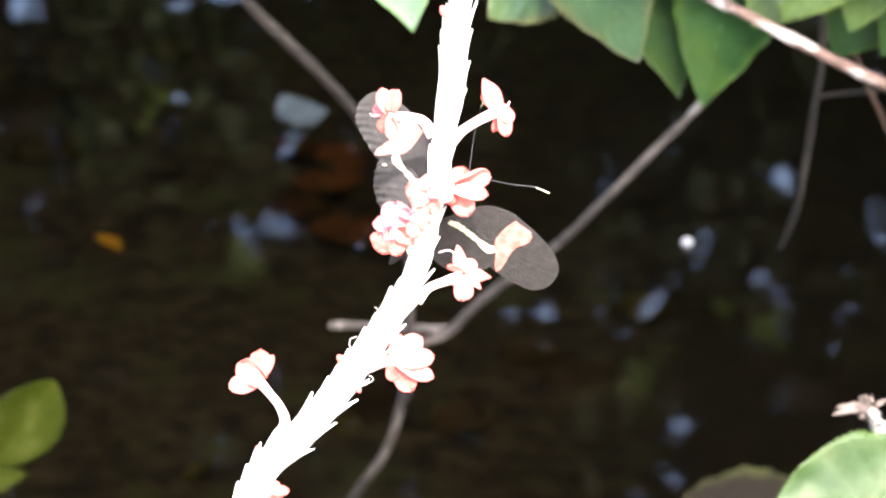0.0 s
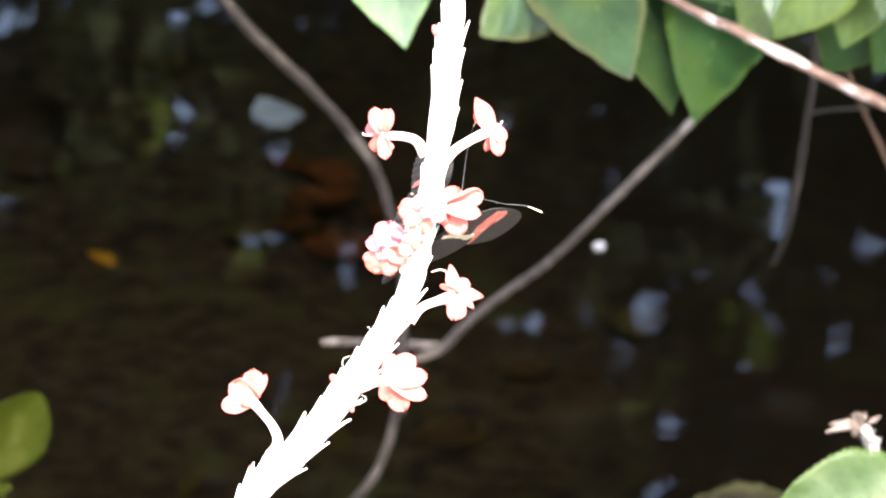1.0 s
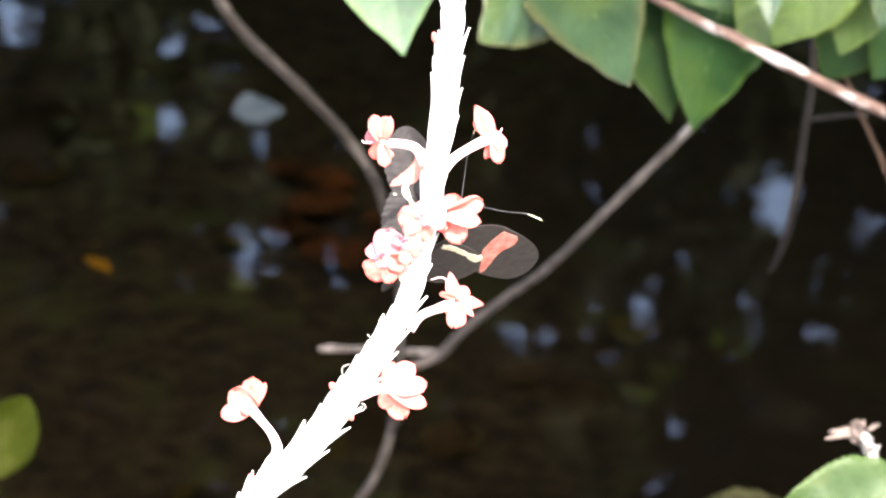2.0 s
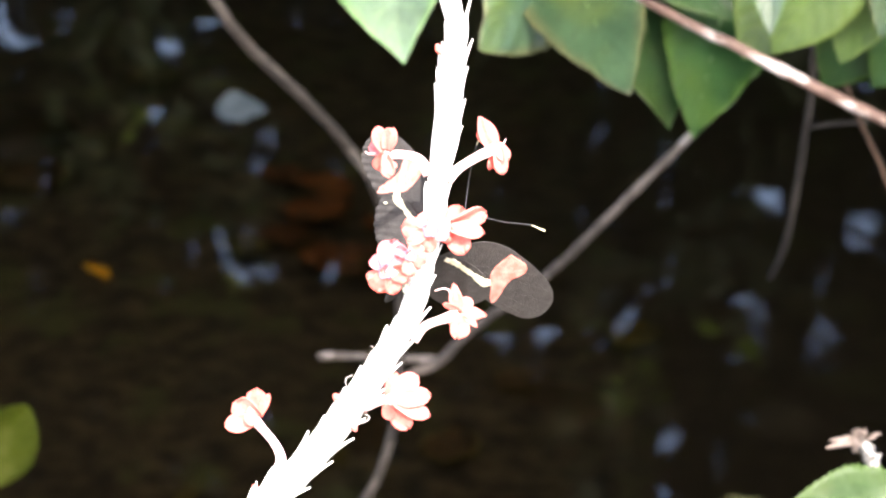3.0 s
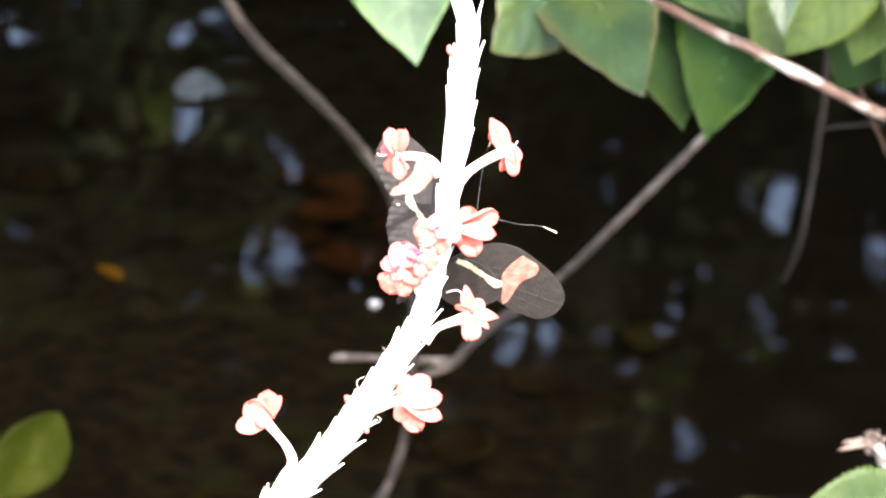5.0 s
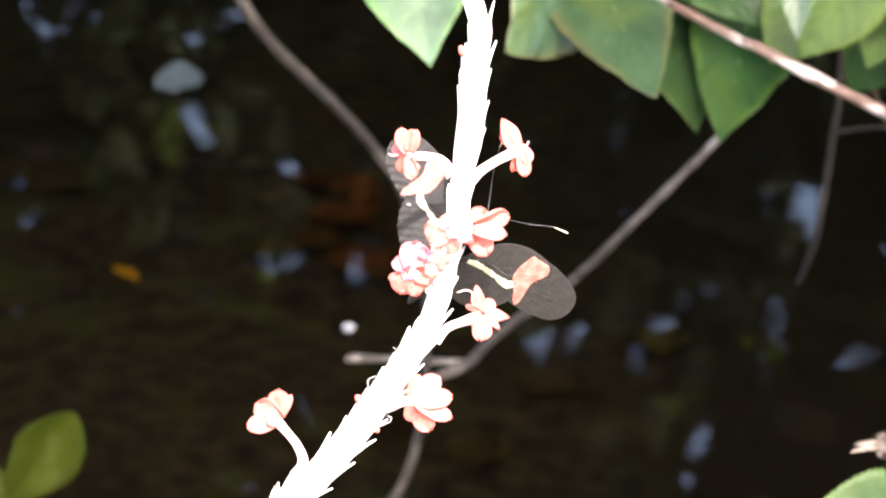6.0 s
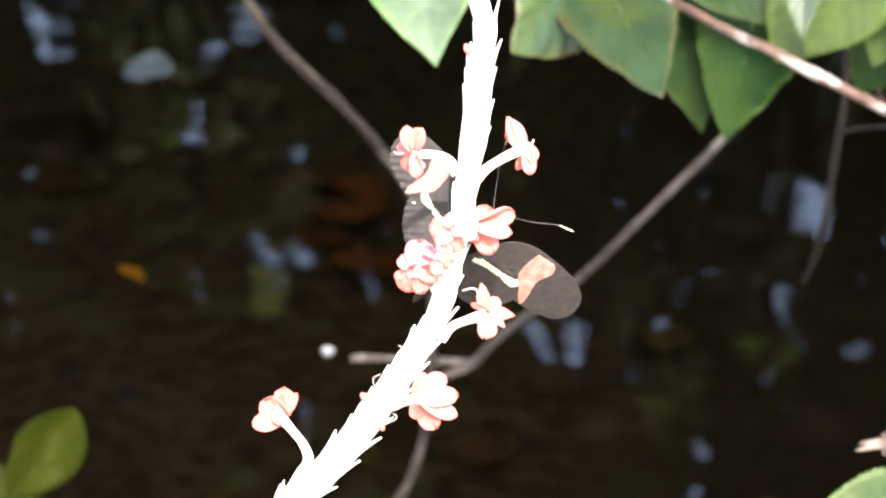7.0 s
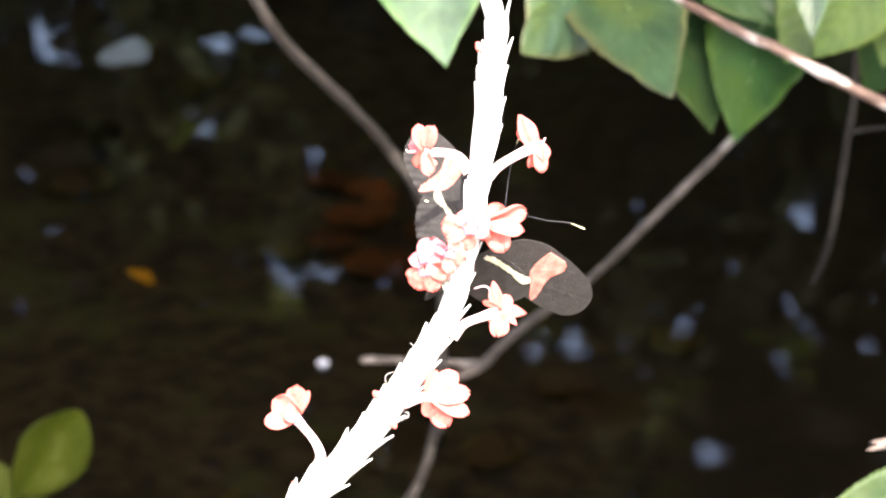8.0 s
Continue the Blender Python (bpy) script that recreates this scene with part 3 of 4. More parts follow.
def hanging_twig():
    at = (130.4, 78.5, -480.0)
    t = thing("hanging_twig", at, "slender grey twig hanging over the water", "twig")
    main = stem("twig", [(*(152.0, 108.0, -483.0), 1.6), (*(139.7, 102.0, -530.0), 1.39), (*(135.6, 81.6, -530.0), 1.39), (*(134.6, 55.6, -540.0), 1.31), (*(133.1, 39.5, -550.0), 1.31), (*(131.8, 19.1, -570.0), 1.23), (*(130.1, 2.3, -590.0), 1.23), (*(128.9, -10.3, -630.0), 0.98), (*(128.1, -12.4, -640.0), 0.49)],
                BARK_DARK, t, at, n=50, seg=10, rough=0.3, knots=0.15, seed=5)
    stem("side_twig", [(*(134.3, 43.9, -545.0), 0.90), (*(142.8, 44.9, -540.0), 0.82), (*(153.9, 45.4, -530.0), 0.66)], BARK_DARK, main, at, n=16, seg=8, rough=0.3, seed=6)
    stem("side_twig", [(*(138.0, 77.6, -530.0), 0.82), (*(149.7, 45.7, -520.0), 0.82), (*(158.0, 24.3, -510.0), 0.74), (*(166.1, 4.3, -530.0), 0.41)], BARK_BROWN, main, at, n=16, seg=8, rough=0.3, seed=7)


def red_branch():
    at = (140.0, 39.1, -370.0)
    t = thing("bare_branch", at, "reddish brown branch with white sun highlights painted on", "branch")
    stem("branch", [(*(40.7, 94.4, -380.0), 1.05), (*(62.3, 80.3, -380.0), 1.30), (*(80.0, 70.3, -375.0), 1.54), (*(95.7, 62.3, -370.0), 1.70), (*(113.6, 53.0, -370.0), 1.82), (*(127.3, 45.7, -365.0), 1.86), (*(140.9, 38.8, -360.0), 1.94), (*(178.2, 18.8, -350.0), 2.26), (*(232.0, -14.0, -340.0), 2.6), (*(282.0, -110.0, -345.0), 3.2), (*(300.0, -290.0, -370.0), 4.0)],
         BARK_RED, t, at, n=90, seg=12, rough=0.3, knots=0.1, seed=8)


def leafy_shrub():
    at = (150.7, 108.9, -470.0)
    t = thing("leafy_shrub", at, "broad-leaved green shrub drooping over the stream", "shrub")
    stem("stem", [(*(-15.5, 105.5, -410.0), 1.2), (*(21.8, 111.1, -430.0), 1.7), (*(69.9, 111.0, -450.0), 2.2), (*(119.6, 110.9, -470.0), 2.8), (*(168.9, 104.8, -490.0), 3.4), (*(223.7, 48.3, -510.0), 4.5), (*(247.6, -52.7, -530.0), 5), (*(269.6, -172.3, -590.0), 6)],
         BARK_BROWN, t, at, n=60, seg=10, rough=0.2)
    L = lambda b, e, w, mat, face, label="", **k: leaf(t, at, b, e, w, mat, face, label, **k)
    # lit and shaded leaves differ by skin colour, not by light alone
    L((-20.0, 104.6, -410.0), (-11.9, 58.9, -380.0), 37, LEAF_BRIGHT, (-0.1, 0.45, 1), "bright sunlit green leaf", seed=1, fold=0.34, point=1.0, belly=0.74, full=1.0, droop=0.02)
    L((44.0, 104.0, -460.0), (13.8, 64.8, -410.0), 38, LEAF_GREY, (0.0, -0.45, 0.9), "bluish green leaf in soft light", seed=2, fold=0.1, droop=0.02, point=1.0, full=0.78, belly=0.95, teeth=28, tooth=0.6, relief=0.8, wave=0.8)
    L((34.8, 115.7, -480.0), (60.0, 52.0, -390.0), 44, LEAF_GREY, (0.2, -0.5, 0.8), "broad bluish green leaf", seed=3, fold=0.12, droop=0.03, point=1.1, full=0.8, teeth=30, tooth=0.8, relief=0.9, ribs=9, wave=0.9)
    L((66.6, 99.3, -495.0), (79.2, 41.4, -470.0), 33, LEAF_SHADED, (0.3, -0.3, 0.85), "dark green leaf hanging in shade", seed=4, point=1.6, full=0.85, teeth=30, tooth=0.7, droop=0.03)
    L((101.8, 95.7, -500.0), (85.8, 38.4, -450.0), 37, LEAF_SHADED, (-0.1, -0.35, 0.9), "shaded green leaf with bright rim", seed=5, fold=0.2, relief=0.9, ribs=9, wave=0.9, point=1.4, full=0.85, teeth=30, tooth=0.7, droop=0.03)
    L((71.1, 110.9, -470.0), (100.5, 79.3, -450.0), 34, LEAF_SHADED, (0.1, 0.3, 0.9), seed=6)
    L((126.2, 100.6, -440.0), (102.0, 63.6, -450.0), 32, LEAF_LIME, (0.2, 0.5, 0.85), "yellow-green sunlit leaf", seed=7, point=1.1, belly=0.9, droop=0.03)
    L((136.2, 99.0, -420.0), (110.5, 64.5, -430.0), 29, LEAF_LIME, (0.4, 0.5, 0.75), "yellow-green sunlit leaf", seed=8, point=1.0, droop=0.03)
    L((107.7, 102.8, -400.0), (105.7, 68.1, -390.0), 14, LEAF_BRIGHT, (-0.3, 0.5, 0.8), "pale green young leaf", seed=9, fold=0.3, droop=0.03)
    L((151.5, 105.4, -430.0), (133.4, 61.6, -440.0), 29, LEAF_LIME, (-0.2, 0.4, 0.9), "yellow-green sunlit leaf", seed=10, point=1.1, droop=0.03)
    L((157.2, 96.5, -460.0), (132.7, 53.8, -480.0), 36, LEAF_SHADED, (0.2, 0.1, 0.9), "dark green leaf behind the lit ones", seed=11, droop=0.03)
    L((178.8, 95.7, -450.0), (147.8, 54.6, -470.0), 36, LEAF_SHADED, (0.2, 0.3, 0.9), seed=12, droop=0.03)
    L((158.2, 105.5, -410.0), (144.6, 69.1, -420.0), 26, LEAF_GREY, (-0.2, 0.0, 0.9), seed=13, droop=0.03)


def dry_flower():
    at = (131.5, -84.7, -272.0)
    t = thing("dry_flower_head", at, "withered flower spike with straw-coloured drooping tip", "dry flower")
    line = [(*(119.2, -55.1, -262.0), 1.3), (*(122.1, -58.0, -262.0), 1.7), (*(124.2, -63.7, -262.0), 1.8), (*(126.3, -71.0, -262.0), 1.8), (*(130.2, -83.0, -272.0), 1.9), (*(140.6, -119.2, -302.0), 1.9), (*(157.9, -250.6, -402.0), 2.0)]
    stem("stalk", line, PALE_DRY, t, at, n=60, seg=9, rough=0.5, knots=0.25)
    rng = random.Random(3)
    husks = [((119.8, -55.1, -262.0), (-1, -0.18, 0.3), 10.5), ((119.5, -54.5, -262.0), (-1, -0.05, 0.2), 8.5), ((119.8, -55.7, -262.0), (-0.9, -0.12, 0.5), 6.4), ((120.2, -54.1, -262.0), (-0.5, 0.8, 0.2), 3.0),
             ((121.2, -54.5, -262.0), (0.1, 1, 0.3), 3.0), ((122.1, -55.1, -262.0), (0.8, 0.5, 0.3), 4.2), ((118.6, -56.1, -262.0), (-0.4, -0.9, 0.2), 2.4), ((119.8, -56.7, -262.0), (-0.2, -1, 0.1), 2.6)]
    for k in range(15):
        husks.insert(8, ((120.2, -54.9, -262.0), (rng.uniform(-1, 0.2), rng.uniform(-0.5, 0.8), rng.uniform(0.2, 1)), rng.uniform(2.5, 5.0)))
    for p in spline([q[:3] for q in line[1:5]], 9):
        for k in range(2):
            husks.append((tuple(p), (rng.uniform(-1, 1), rng.uniform(0.2, 0.9), rng.uniform(-0.2, 0.9)), rng.uniform(2.6, 3.8)))
    for k, (p, way, size) in enumerate(husks):
        b, out = Vector(p), Vector(way).normalized()
        m = Matrix.Translation(-v3(at) * MM) @ aim(b, b + out * size, (0.2, 0.5, 1))
        part("husk", blade(size, size * (0.19 if k < 3 else 0.3 if k < 23 else 0.42), thick=0.25, nu=8, nv=3, fold=0.35, ribs=2, relief=0.1, wave=0.5, seed=k), DRY if k < 23 else PALE_DRY, t, "", m)


def toothed_plant():
    at = (124.7, -87.5, -230.0)
    t = thing("toothed_plant", at, "bright green plant with toothed leaves in the sun", "plant")
    stem("stalk", [(*(137.0, -82.4, -240.0), 1.2), (*(135.4, -94.7, -240.0), 1.3), (*(134.5, -123.6, -270.0), 1.5), (*(142.6, -240.5, -360.0), 1.8)], RIB, t, at, n=20, seg=8)
    leaf(t, at, (137.0, -82.1, -240.0), (91.5, -82.5, -230.0), 42, LEAF_HERB, (0.0, 0.25, 1), "bright green toothed leaf", teeth=22, tooth=1.0, relief=0.25, wave=2.0, seed=21, droop=0.04, nu=90, point=0.6, full=0.55, belly=0.85, ribs=6)
    leaf(t, at, (134.1, -84.4, -230.0), (126.5, -105.3, -220.0), 30, LEAF_HERB, (0.0, 0.6, 0.8), "bright green toothed leaf", teeth=15, tooth=0.9, relief=0.5, seed=22, droop=0.1, nu=60)
    leaf(t, at, (138.3, -82.9, -250.0), (163.9, -70.8, -260.0), 28, LEAF_HERB, (0.0, 0.6, 0.8), teeth=15, tooth=0.9, relief=0.5, seed=23, nu=60)


def olive_plant():
    at = (-178.8, -115.4, -650.0)
    t = thing("sapling", at, "olive-green sapling leaf swaying over the stream", "plant")
    stem("stalk", [(*(-181.0, -95.9, -650.0), 0.6), (*(-184.4, -124.3, -650.0), 1.2), (*(-198.3, -201.8, -730.0), 1.6)], LEAF_OLIVE, t, at, n=16, seg=8)
    leaf(t, at, (-184.4, -97.5, -650.0), (-157.6, -62.6, -650.0), 32, LEAF_OLIVE, (0.35, -0.45, 0.85), seed=31, relief=0.3, ribbed=False, droop=0.03, point=0.9, fold=0.14, belly=1.25, full=0.62, wave=0.8)
    leaf(t, at, (-190.0, -105.0, -650.0), (-169.0, -97.6, -640.0), 11, LEAF_OLIVE, (0.1, 0.4, 1), seed=32, droop=0.1, point=1.2)
    leaf(t, at, (-183.2, -102.1, -650.0), (-205.5, -79.8, -650.0), 20, LEAF_OLIVE, (-0.2, 0.4, 1), seed=33, droop=0.1)
    return t


grey_stem()
grey_twig()
hanging_twig()
red_branch()
leafy_shrub()
dry_flower()
toothed_plant()
sapling = olive_plant()

# ---- the flowering spike ----
SPINE = [(-1.5, 66.0, -3, 2.1), (1.6, 53.2, -0.0, 2.15), (3.1, 47.2, 0, 2.15), (3.0, 41.1, 0, 2.3), (2.1, 35.1, 0, 2.8), (1.5, 29.1, 0, 2.9),
         (0.9, 23.0, 0, 2.95), (-0.1, 17.2, 0, 2.35), (-0.8, 12.2, 0, 1.95), (-1.7, 4.9, 0, 2.1), (-3.1, -1.1, 0, 2.3), (-4.5, -7.1, 0, 2.15),
         (-6.3, -13.1, 0, 2.1), (-9.0, -19.2, 0, 2.4), (-13.2, -25.7, 0, 2.8), (-17.2, -31.6, 0, 2.95), (-21.6, -37.6, 0, 3.0), (-26.6, -43.8, 0, 3.05),
         (-31.8, -49.9, 0, 3.05), (-42.0, -62.3, 0, 3.05), (-60, -112, -12, 2.6), (-90, -200, -70, 2.8), (-105, -300, -142, 3.2)]
SPIKE_AT = (-105, -300, -142)


def bract_mesh():
    """A scale that hugs the spike and stands off at its blunt, pointed tip: +y up the spike, +z outwards."""
    rows = []
    for i in range(9):
        u = i / 8
        w = 1.75 * (0.7 + 0.3 * math.sin(math.pi * min(1, u * 1.3))) * (1 if u < 0.68 else max(0.12, 1 - ((u - 0.68) / 0.34) ** 2.2))
        row = []
        for j in range(-3, 4):
            v = j / 3
            row.append(Vector((v * w, 8.2 * u, -0.15 + 1.05 * u ** 1.4 - 0.62 * (v * w / 1.75) ** 2)) * MM)
        rows.append(row)
    return mesh_of("bract", shell(rows, 0.26 * MM), BRACT)


def lobe(size, width, seed, point=0.0):
    """A rounded, wavy petal along +y, millimetres: narrow at its foot, faintly notched or pointed, hollow across and bent back at its rim."""
    rows = []
    nu, nv = 11, 6
    for i in range(nu + 1):
        u = i / nu
        w = 0.5 * width * (0.48 + 0.52 * math.sin(min(1, u / 0.6) * math.pi / 2)) * (1 if u < 0.62 else math.sqrt(max(0.03, 1 - ((u - 0.62) / 0.385) ** 2)))
        w *= 1 - point * u ** 2.2
        row = []
        for j in range(-nv, nv + 1):
            v = j / nv
            y = size * u - 0.035 * (1 - point) * size * math.exp(-(v / 0.22) ** 2) * max(0, u - 0.8) / 0.2
            z = 0.24 * w * v * v * (1 - u * u) - 0.06 * size * u * u - 0.06 * w * abs(v) ** 3 * u
            z += 0.17 * width * noise.noise(Vector((v * 1.2 + seed, u * 1.9, seed * 2.7))) + 0.05 * width * u * noise.noise(Vector((v * 5, u * 4, seed)))
            y += 0.07 * size * max(0, u - 0.6) * noise.noise(Vector((v * 3.7 + seed * 3, seed, 0.5))) * 2.5
            x = v * w * (1 + 0.12 * noise.noise(Vector((u * 3.1, seed, v * 1.4)))) + 0.06 * width * math.sin(u * 2.5) * noise.noise(Vector((seed, 0.3, 0)))
            row.append(Vector((x, y, z)) * MM)
        rows.append(row)
    return shell(rows, 0.13 * MM)


def flower(parent, line, petals, seed, throat=None, style=None, points=()):
    """A corolla: its curved tube (x, y, z, radius), its petals (foot, tip, width, skin), at will a ringed throat (place, radius), a style and pointed petals."""
    o = SPIKE_AT
    ob = part("flower", tube(bmesh.new(), line, 18, 12, at=o, rough=0.08), TUBE, parent)
    back = Matrix.Translation(-Vector(o) * MM)
    for k, (foot, tip, width, skin) in enumerate(petals):
        n = seed * 1.7 + k * 2.3
        size = (Vector(tip) - Vector(foot)).length
        face = (0.45 * math.sin(n), 0.4 * math.cos(n * 1.3), 1)
        part("petal", lobe(size, width * 1.08, n, 0.62 if k in points else 0.0), skin, ob, "", back @ aim(foot, tip, face))
    if throat:
        c, r = throat
        ring = [(c[0] + r * (1 + 0.16 * math.sin(5 * a)) * math.cos(a), c[1] + r * (1 + 0.16 * math.sin(5 * a)) * math.sin(a), c[2] + 0.2 * math.cos(a * 3), 0.17) for a in np.linspace(0, 2 * math.pi * 0.97, 16)]
        part("throat", tube(bmesh.new(), ring, 40, 6, at=o), THROAT, ob, "lilac ring in the throat")
    if style:
        part("style", tube(bmesh.new(), [(*q, 0.14) for q in style], 12, 6, at=o), TUBE, ob)
    return ob


def flower_spike():
    t = thing("flower_spike", SPIKE_AT, "pale scaly flower spike with coral flowers, in full sun", "flower")
    stem("rachis", SPINE, SPIKE, t, SPIKE_AT, n=160, seg=14, rough=0.06)
    me = bract_mesh()
    rng = random.Random(11)
    line = spline(SPINE, 500)
    gone, count = 0.0, 2
    ranks = (90, 248, 14, 166, 288)                      # five upright ranks, degrees round the spike
    for k in range(1, 440):
        a, b = Vector(line[k - 1][:3]), Vector(line[k][:3])
        gone += (b - a).length
        if gone < 1.28:
            continue
        gone -= 1.28
        up = (a - b).normalized()
        count += 1
        turn = radians(ranks[count % 5] + 6 * math.sin(count * 0.11))
        side = (Vector((0, 0, 1)) - up * up.z).normalized()
        outward = (side * math.cos(turn) + up.cross(side) * math.sin(turn)).normalized()
        m = Matrix((up.cross(outward), up, outward)).transposed().to_4x4()
        m.translation = (b + outward * (line[k][3] - 0.1) - Vector(SPIKE_AT)) * MM
        ob = new("bract", me)
        ob.parent = t
        loose = min(1, max(0, (-30 - b.y) / 14))        # the older scales low on the spike stand off further
        ob.matrix_basis = m @ pose(0, 0, 0, rng.uniform(-3, 1) + loose * rng.uniform(0, 4.5), rng.uniform(-5, 5), rng.uniform(-7, 7)) @ Matrix.Scale(rng.uniform(0.85, 1.12), 4)
    flower(t, [(-2.7, 15.3, 0, 1.3), (-4.7, 18.5, 0, 1.05), (-8.2, 19.5, 0, 0.95), (-12.1, 19.5, 0, 1.0)],
           [((-12.1, 20.1, 0), (-13.7, 25.4, 1), 3.5, PALE_PETAL), ((-11.6, 20.4, 1), (-10.7, 25.0, 3.5), 3.3, PALE_PETAL), ((-12.3, 20.2, -1), (-15.5, 21.6, -2), 3.1, LILAC_PETAL),
            ((-12.3, 19.7, 0), (-13.6, 16.2, -1), 3.1, PETAL), ((-11.9, 19.6, 1), (-11.1, 14.8, 2), 3.1, PALE_PETAL), ((-11.6, 18.4, 1), (-9.5, 17.0, 1.5), 1.1, PALE_PETAL)],
           seed=1, style=[(-14.0, 19.9, -1), (-15.5, 19.7, -1), (-16.2, 20.2, -1)])
    flower(t, [(1.2, 14.1, 0, 1.3), (3.6, 16.5, 0, 1.05), (7.0, 18.7, 0, 1.0), (11.8, 21.0, 0, 1.25)],
           [((11.4, 20.9, 0), (8.1, 27.5, 1), 4.3, PALE_PETAL), ((10.6, 21.4, -1), (7.6, 24.4, -2), 1.9, PETAL), ((12.1, 21.4, -1), (10.5, 16.3, -1.5), 2.4, PETAL),
            ((12.3, 21.6, 1), (12.8, 15.3, 1), 3.1, PALE_PETAL), ((12.0, 22.0, 1), (14.1, 18.3, 1.5), 2.7, PALE_PETAL)],
           seed=2, points=(0,), style=[(11.8, 20.4, 1), (13.0, 21.6, 1), (13.7, 22.8, 1)])
    flower(t, [(-1.7, 3.5, 1, 1.0), (0.1, 3.7, 2, 1.2), (2.2, 4.4, 4, 1.5)],
           [((1.7, 4.4, 4), (4.0, 8.8, 3), 4.3, PETAL), ((1.9, 4.7, 5), (9.5, 6.8, 5), 4.6, PALE_PETAL), ((1.9, 4.0, 5.5), (9.0, 3.0, 6), 3.6, PALE_PETAL),
            ((1.9, 4.0, 4.5), (5.0, -1.6, 4), 5.1, PALE_PETAL), ((1.4, 4.0, 4), (0.7, 0.8, 5), 2.9, PETAL)],
           seed=3)
    flower(t, [(-1.7, 3.5, 1, 1.0), (-2.0, 3.4, 4, 1.2), (-2.3, 3.5, 6.2, 1.4)],
           [((-2.9, 3.5, 6), (-8.4, 3.5, 6), 5.3, PALE_PETAL), ((-2.6, 4.2, 6), (-4.9, 6.5, 6.5), 3.6, PALE_PETAL), ((-1.9, 4.2, 6), (0.2, 6.6, 6), 3.4, LILAC_PETAL),
            ((-1.6, 3.2, 6), (1.7, 2.5, 6.5), 3.4, LILAC_PETAL), ((-2.3, 2.8, 6), (-3.4, -1.3, 6), 3.6, PETAL), ((-2.8, 3.0, 6.5), (-7.4, 1.1, 6), 3.1, PALE_PETAL)],
           seed=4, throat=((-2.3, 3.5, 7), 1.55))
    flower(t, [(-4.7, -7.1, 1, 1.0), (-8.3, -6.1, 3, 1.2), (-11.6, -5.3, 5, 1.4)],
           [((-11.5, -4.7, 5), (-9.6, 1.1, 5), 6.3, LILAC_PETAL), ((-12.2, -5.4, 5), (-15.8, -6.8, 4.5), 2.2, PALE_PETAL), ((-12.0, -5.9, 5), (-13.7, -9.7, 5), 4.6, PETAL),
            ((-11.3, -5.9, 5), (-9.8, -10.1, 5), 3.4, PETAL), ((-10.8, -5.4, 5), (-6.8, -6.1, 6), 4.1, PETAL), ((-12.5, -4.7, 5.5), (-14.4, -2.0, 5), 3.9, LILAC_PETAL)],
           seed=5, throat=((-11.8, -5.3, 6), 1.5))
    flower(t, [(-4.3, -4.5, 1, 1.0), (-5.5, -3.2, 4, 1.1), (-6.6, -1.9, 6, 1.3)],
           [((-6.3, -1.4, 6), (-4.3, 0.6, 6), 3.4, PALE_PETAL), ((-6.1, -2.2, 6), (-3.2, -3.5, 6), 3.4, PALE_PETAL), ((-6.7, -2.5, 6), (-6.8, -6.3, 6), 3.1, PALE_PETAL),
            ((-7.2, -1.7, 6), (-9.8, -0.4, 6), 3.1, LILAC_PETAL)],
           seed=6, throat=((-6.7, -1.8, 6.8), 1.1))
    flower(t, [(-6.0, -20.1, 0, 1.2), (-3.6, -17.2, 0, 0.95), (0.0, -15.7, 0, 1.0), (3.6, -14.6, 0, 1.5)],
           [((3.7, -13.9, 0.5), (2.5, -8.1, 1.5), 3.3, PALE_PETAL), ((4.1, -13.9, 0), (6.2, -11.1, 0), 2.9, PALE_PETAL), ((3.7, -13.4, 1), (0.5, -12.4, 2), 1.4, PETAL),
            ((3.7, -14.3, 0.5), (1.8, -16.6, 1), 2.9, PETAL), ((4.6, -14.3, 0.5), (3.5, -19.8, 0.5), 3.9, PALE_PETAL), ((4.3, -13.9, 0), (9.6, -14.9, 0), 2.9, PALE_PETAL),
            ((4.9, -14.4, 0), (7.6, -17.2, 0), 1.8, PALE_PETAL)],
           seed=7, points=(0, 5, 6), style=[(-1.4, -9.5, 1), (0.5, -9.0, 1.5), (1.8, -9.6, 2), (1.9, -11.7, 1.5)])
    flower(t, [(-16.6, -34.6, 0.4, 0.9), (-12.5, -32.8, 2, 1.1), (-9.4, -32.4, 3, 1.7)],
           [((-11.3, -32.8, 3), (-9.6, -26.9, 3), 3.1, PETAL), ((-10.8, -32.7, 3), (-5.2, -27.5, 4), 4.3, PALE_PETAL), ((-10.3, -32.4, 4), (-2.4, -31.7, 5), 4.0, PALE_PETAL),
            ((-10.3, -32.8, 4), (-2.4, -36.0, 4.5), 3.4, PALE_PETAL), ((-10.8, -33.0, 3), (-7.1, -39.0, 3.5), 4.3, PETAL), ((-11.5, -33.2, 3), (-10.7, -36.8, 3), 2.9, PETAL)],
           seed=8)
    flower(t, [(-36.4, -50.0, 0, 1.3), (-34.2, -46.2, 0, 1.15), (-35.2, -42.7, 0, 0.95), (-37.6, -39.6, 0, 0.9), (-39.7, -37.2, 0.3, 1.2)],
           [((-39.3, -37.0, 0.5), (-46.0, -38.1, 1), 3.7, PALE_PETAL), ((-39.0, -36.8, 0.5), (-44.1, -33.4, 1), 5.5, PALE_PETAL), ((-39.3, -36.5, 0), (-39.7, -30.4, 0), 4.5, PETAL),
            ((-38.8, -36.3, 0), (-36.7, -31.5, 0), 1.8, PETAL), ((-38.8, -36.7, 1), (-41.7, -35.7, 2), 3.9, PALE_PETAL)],
           seed=9)
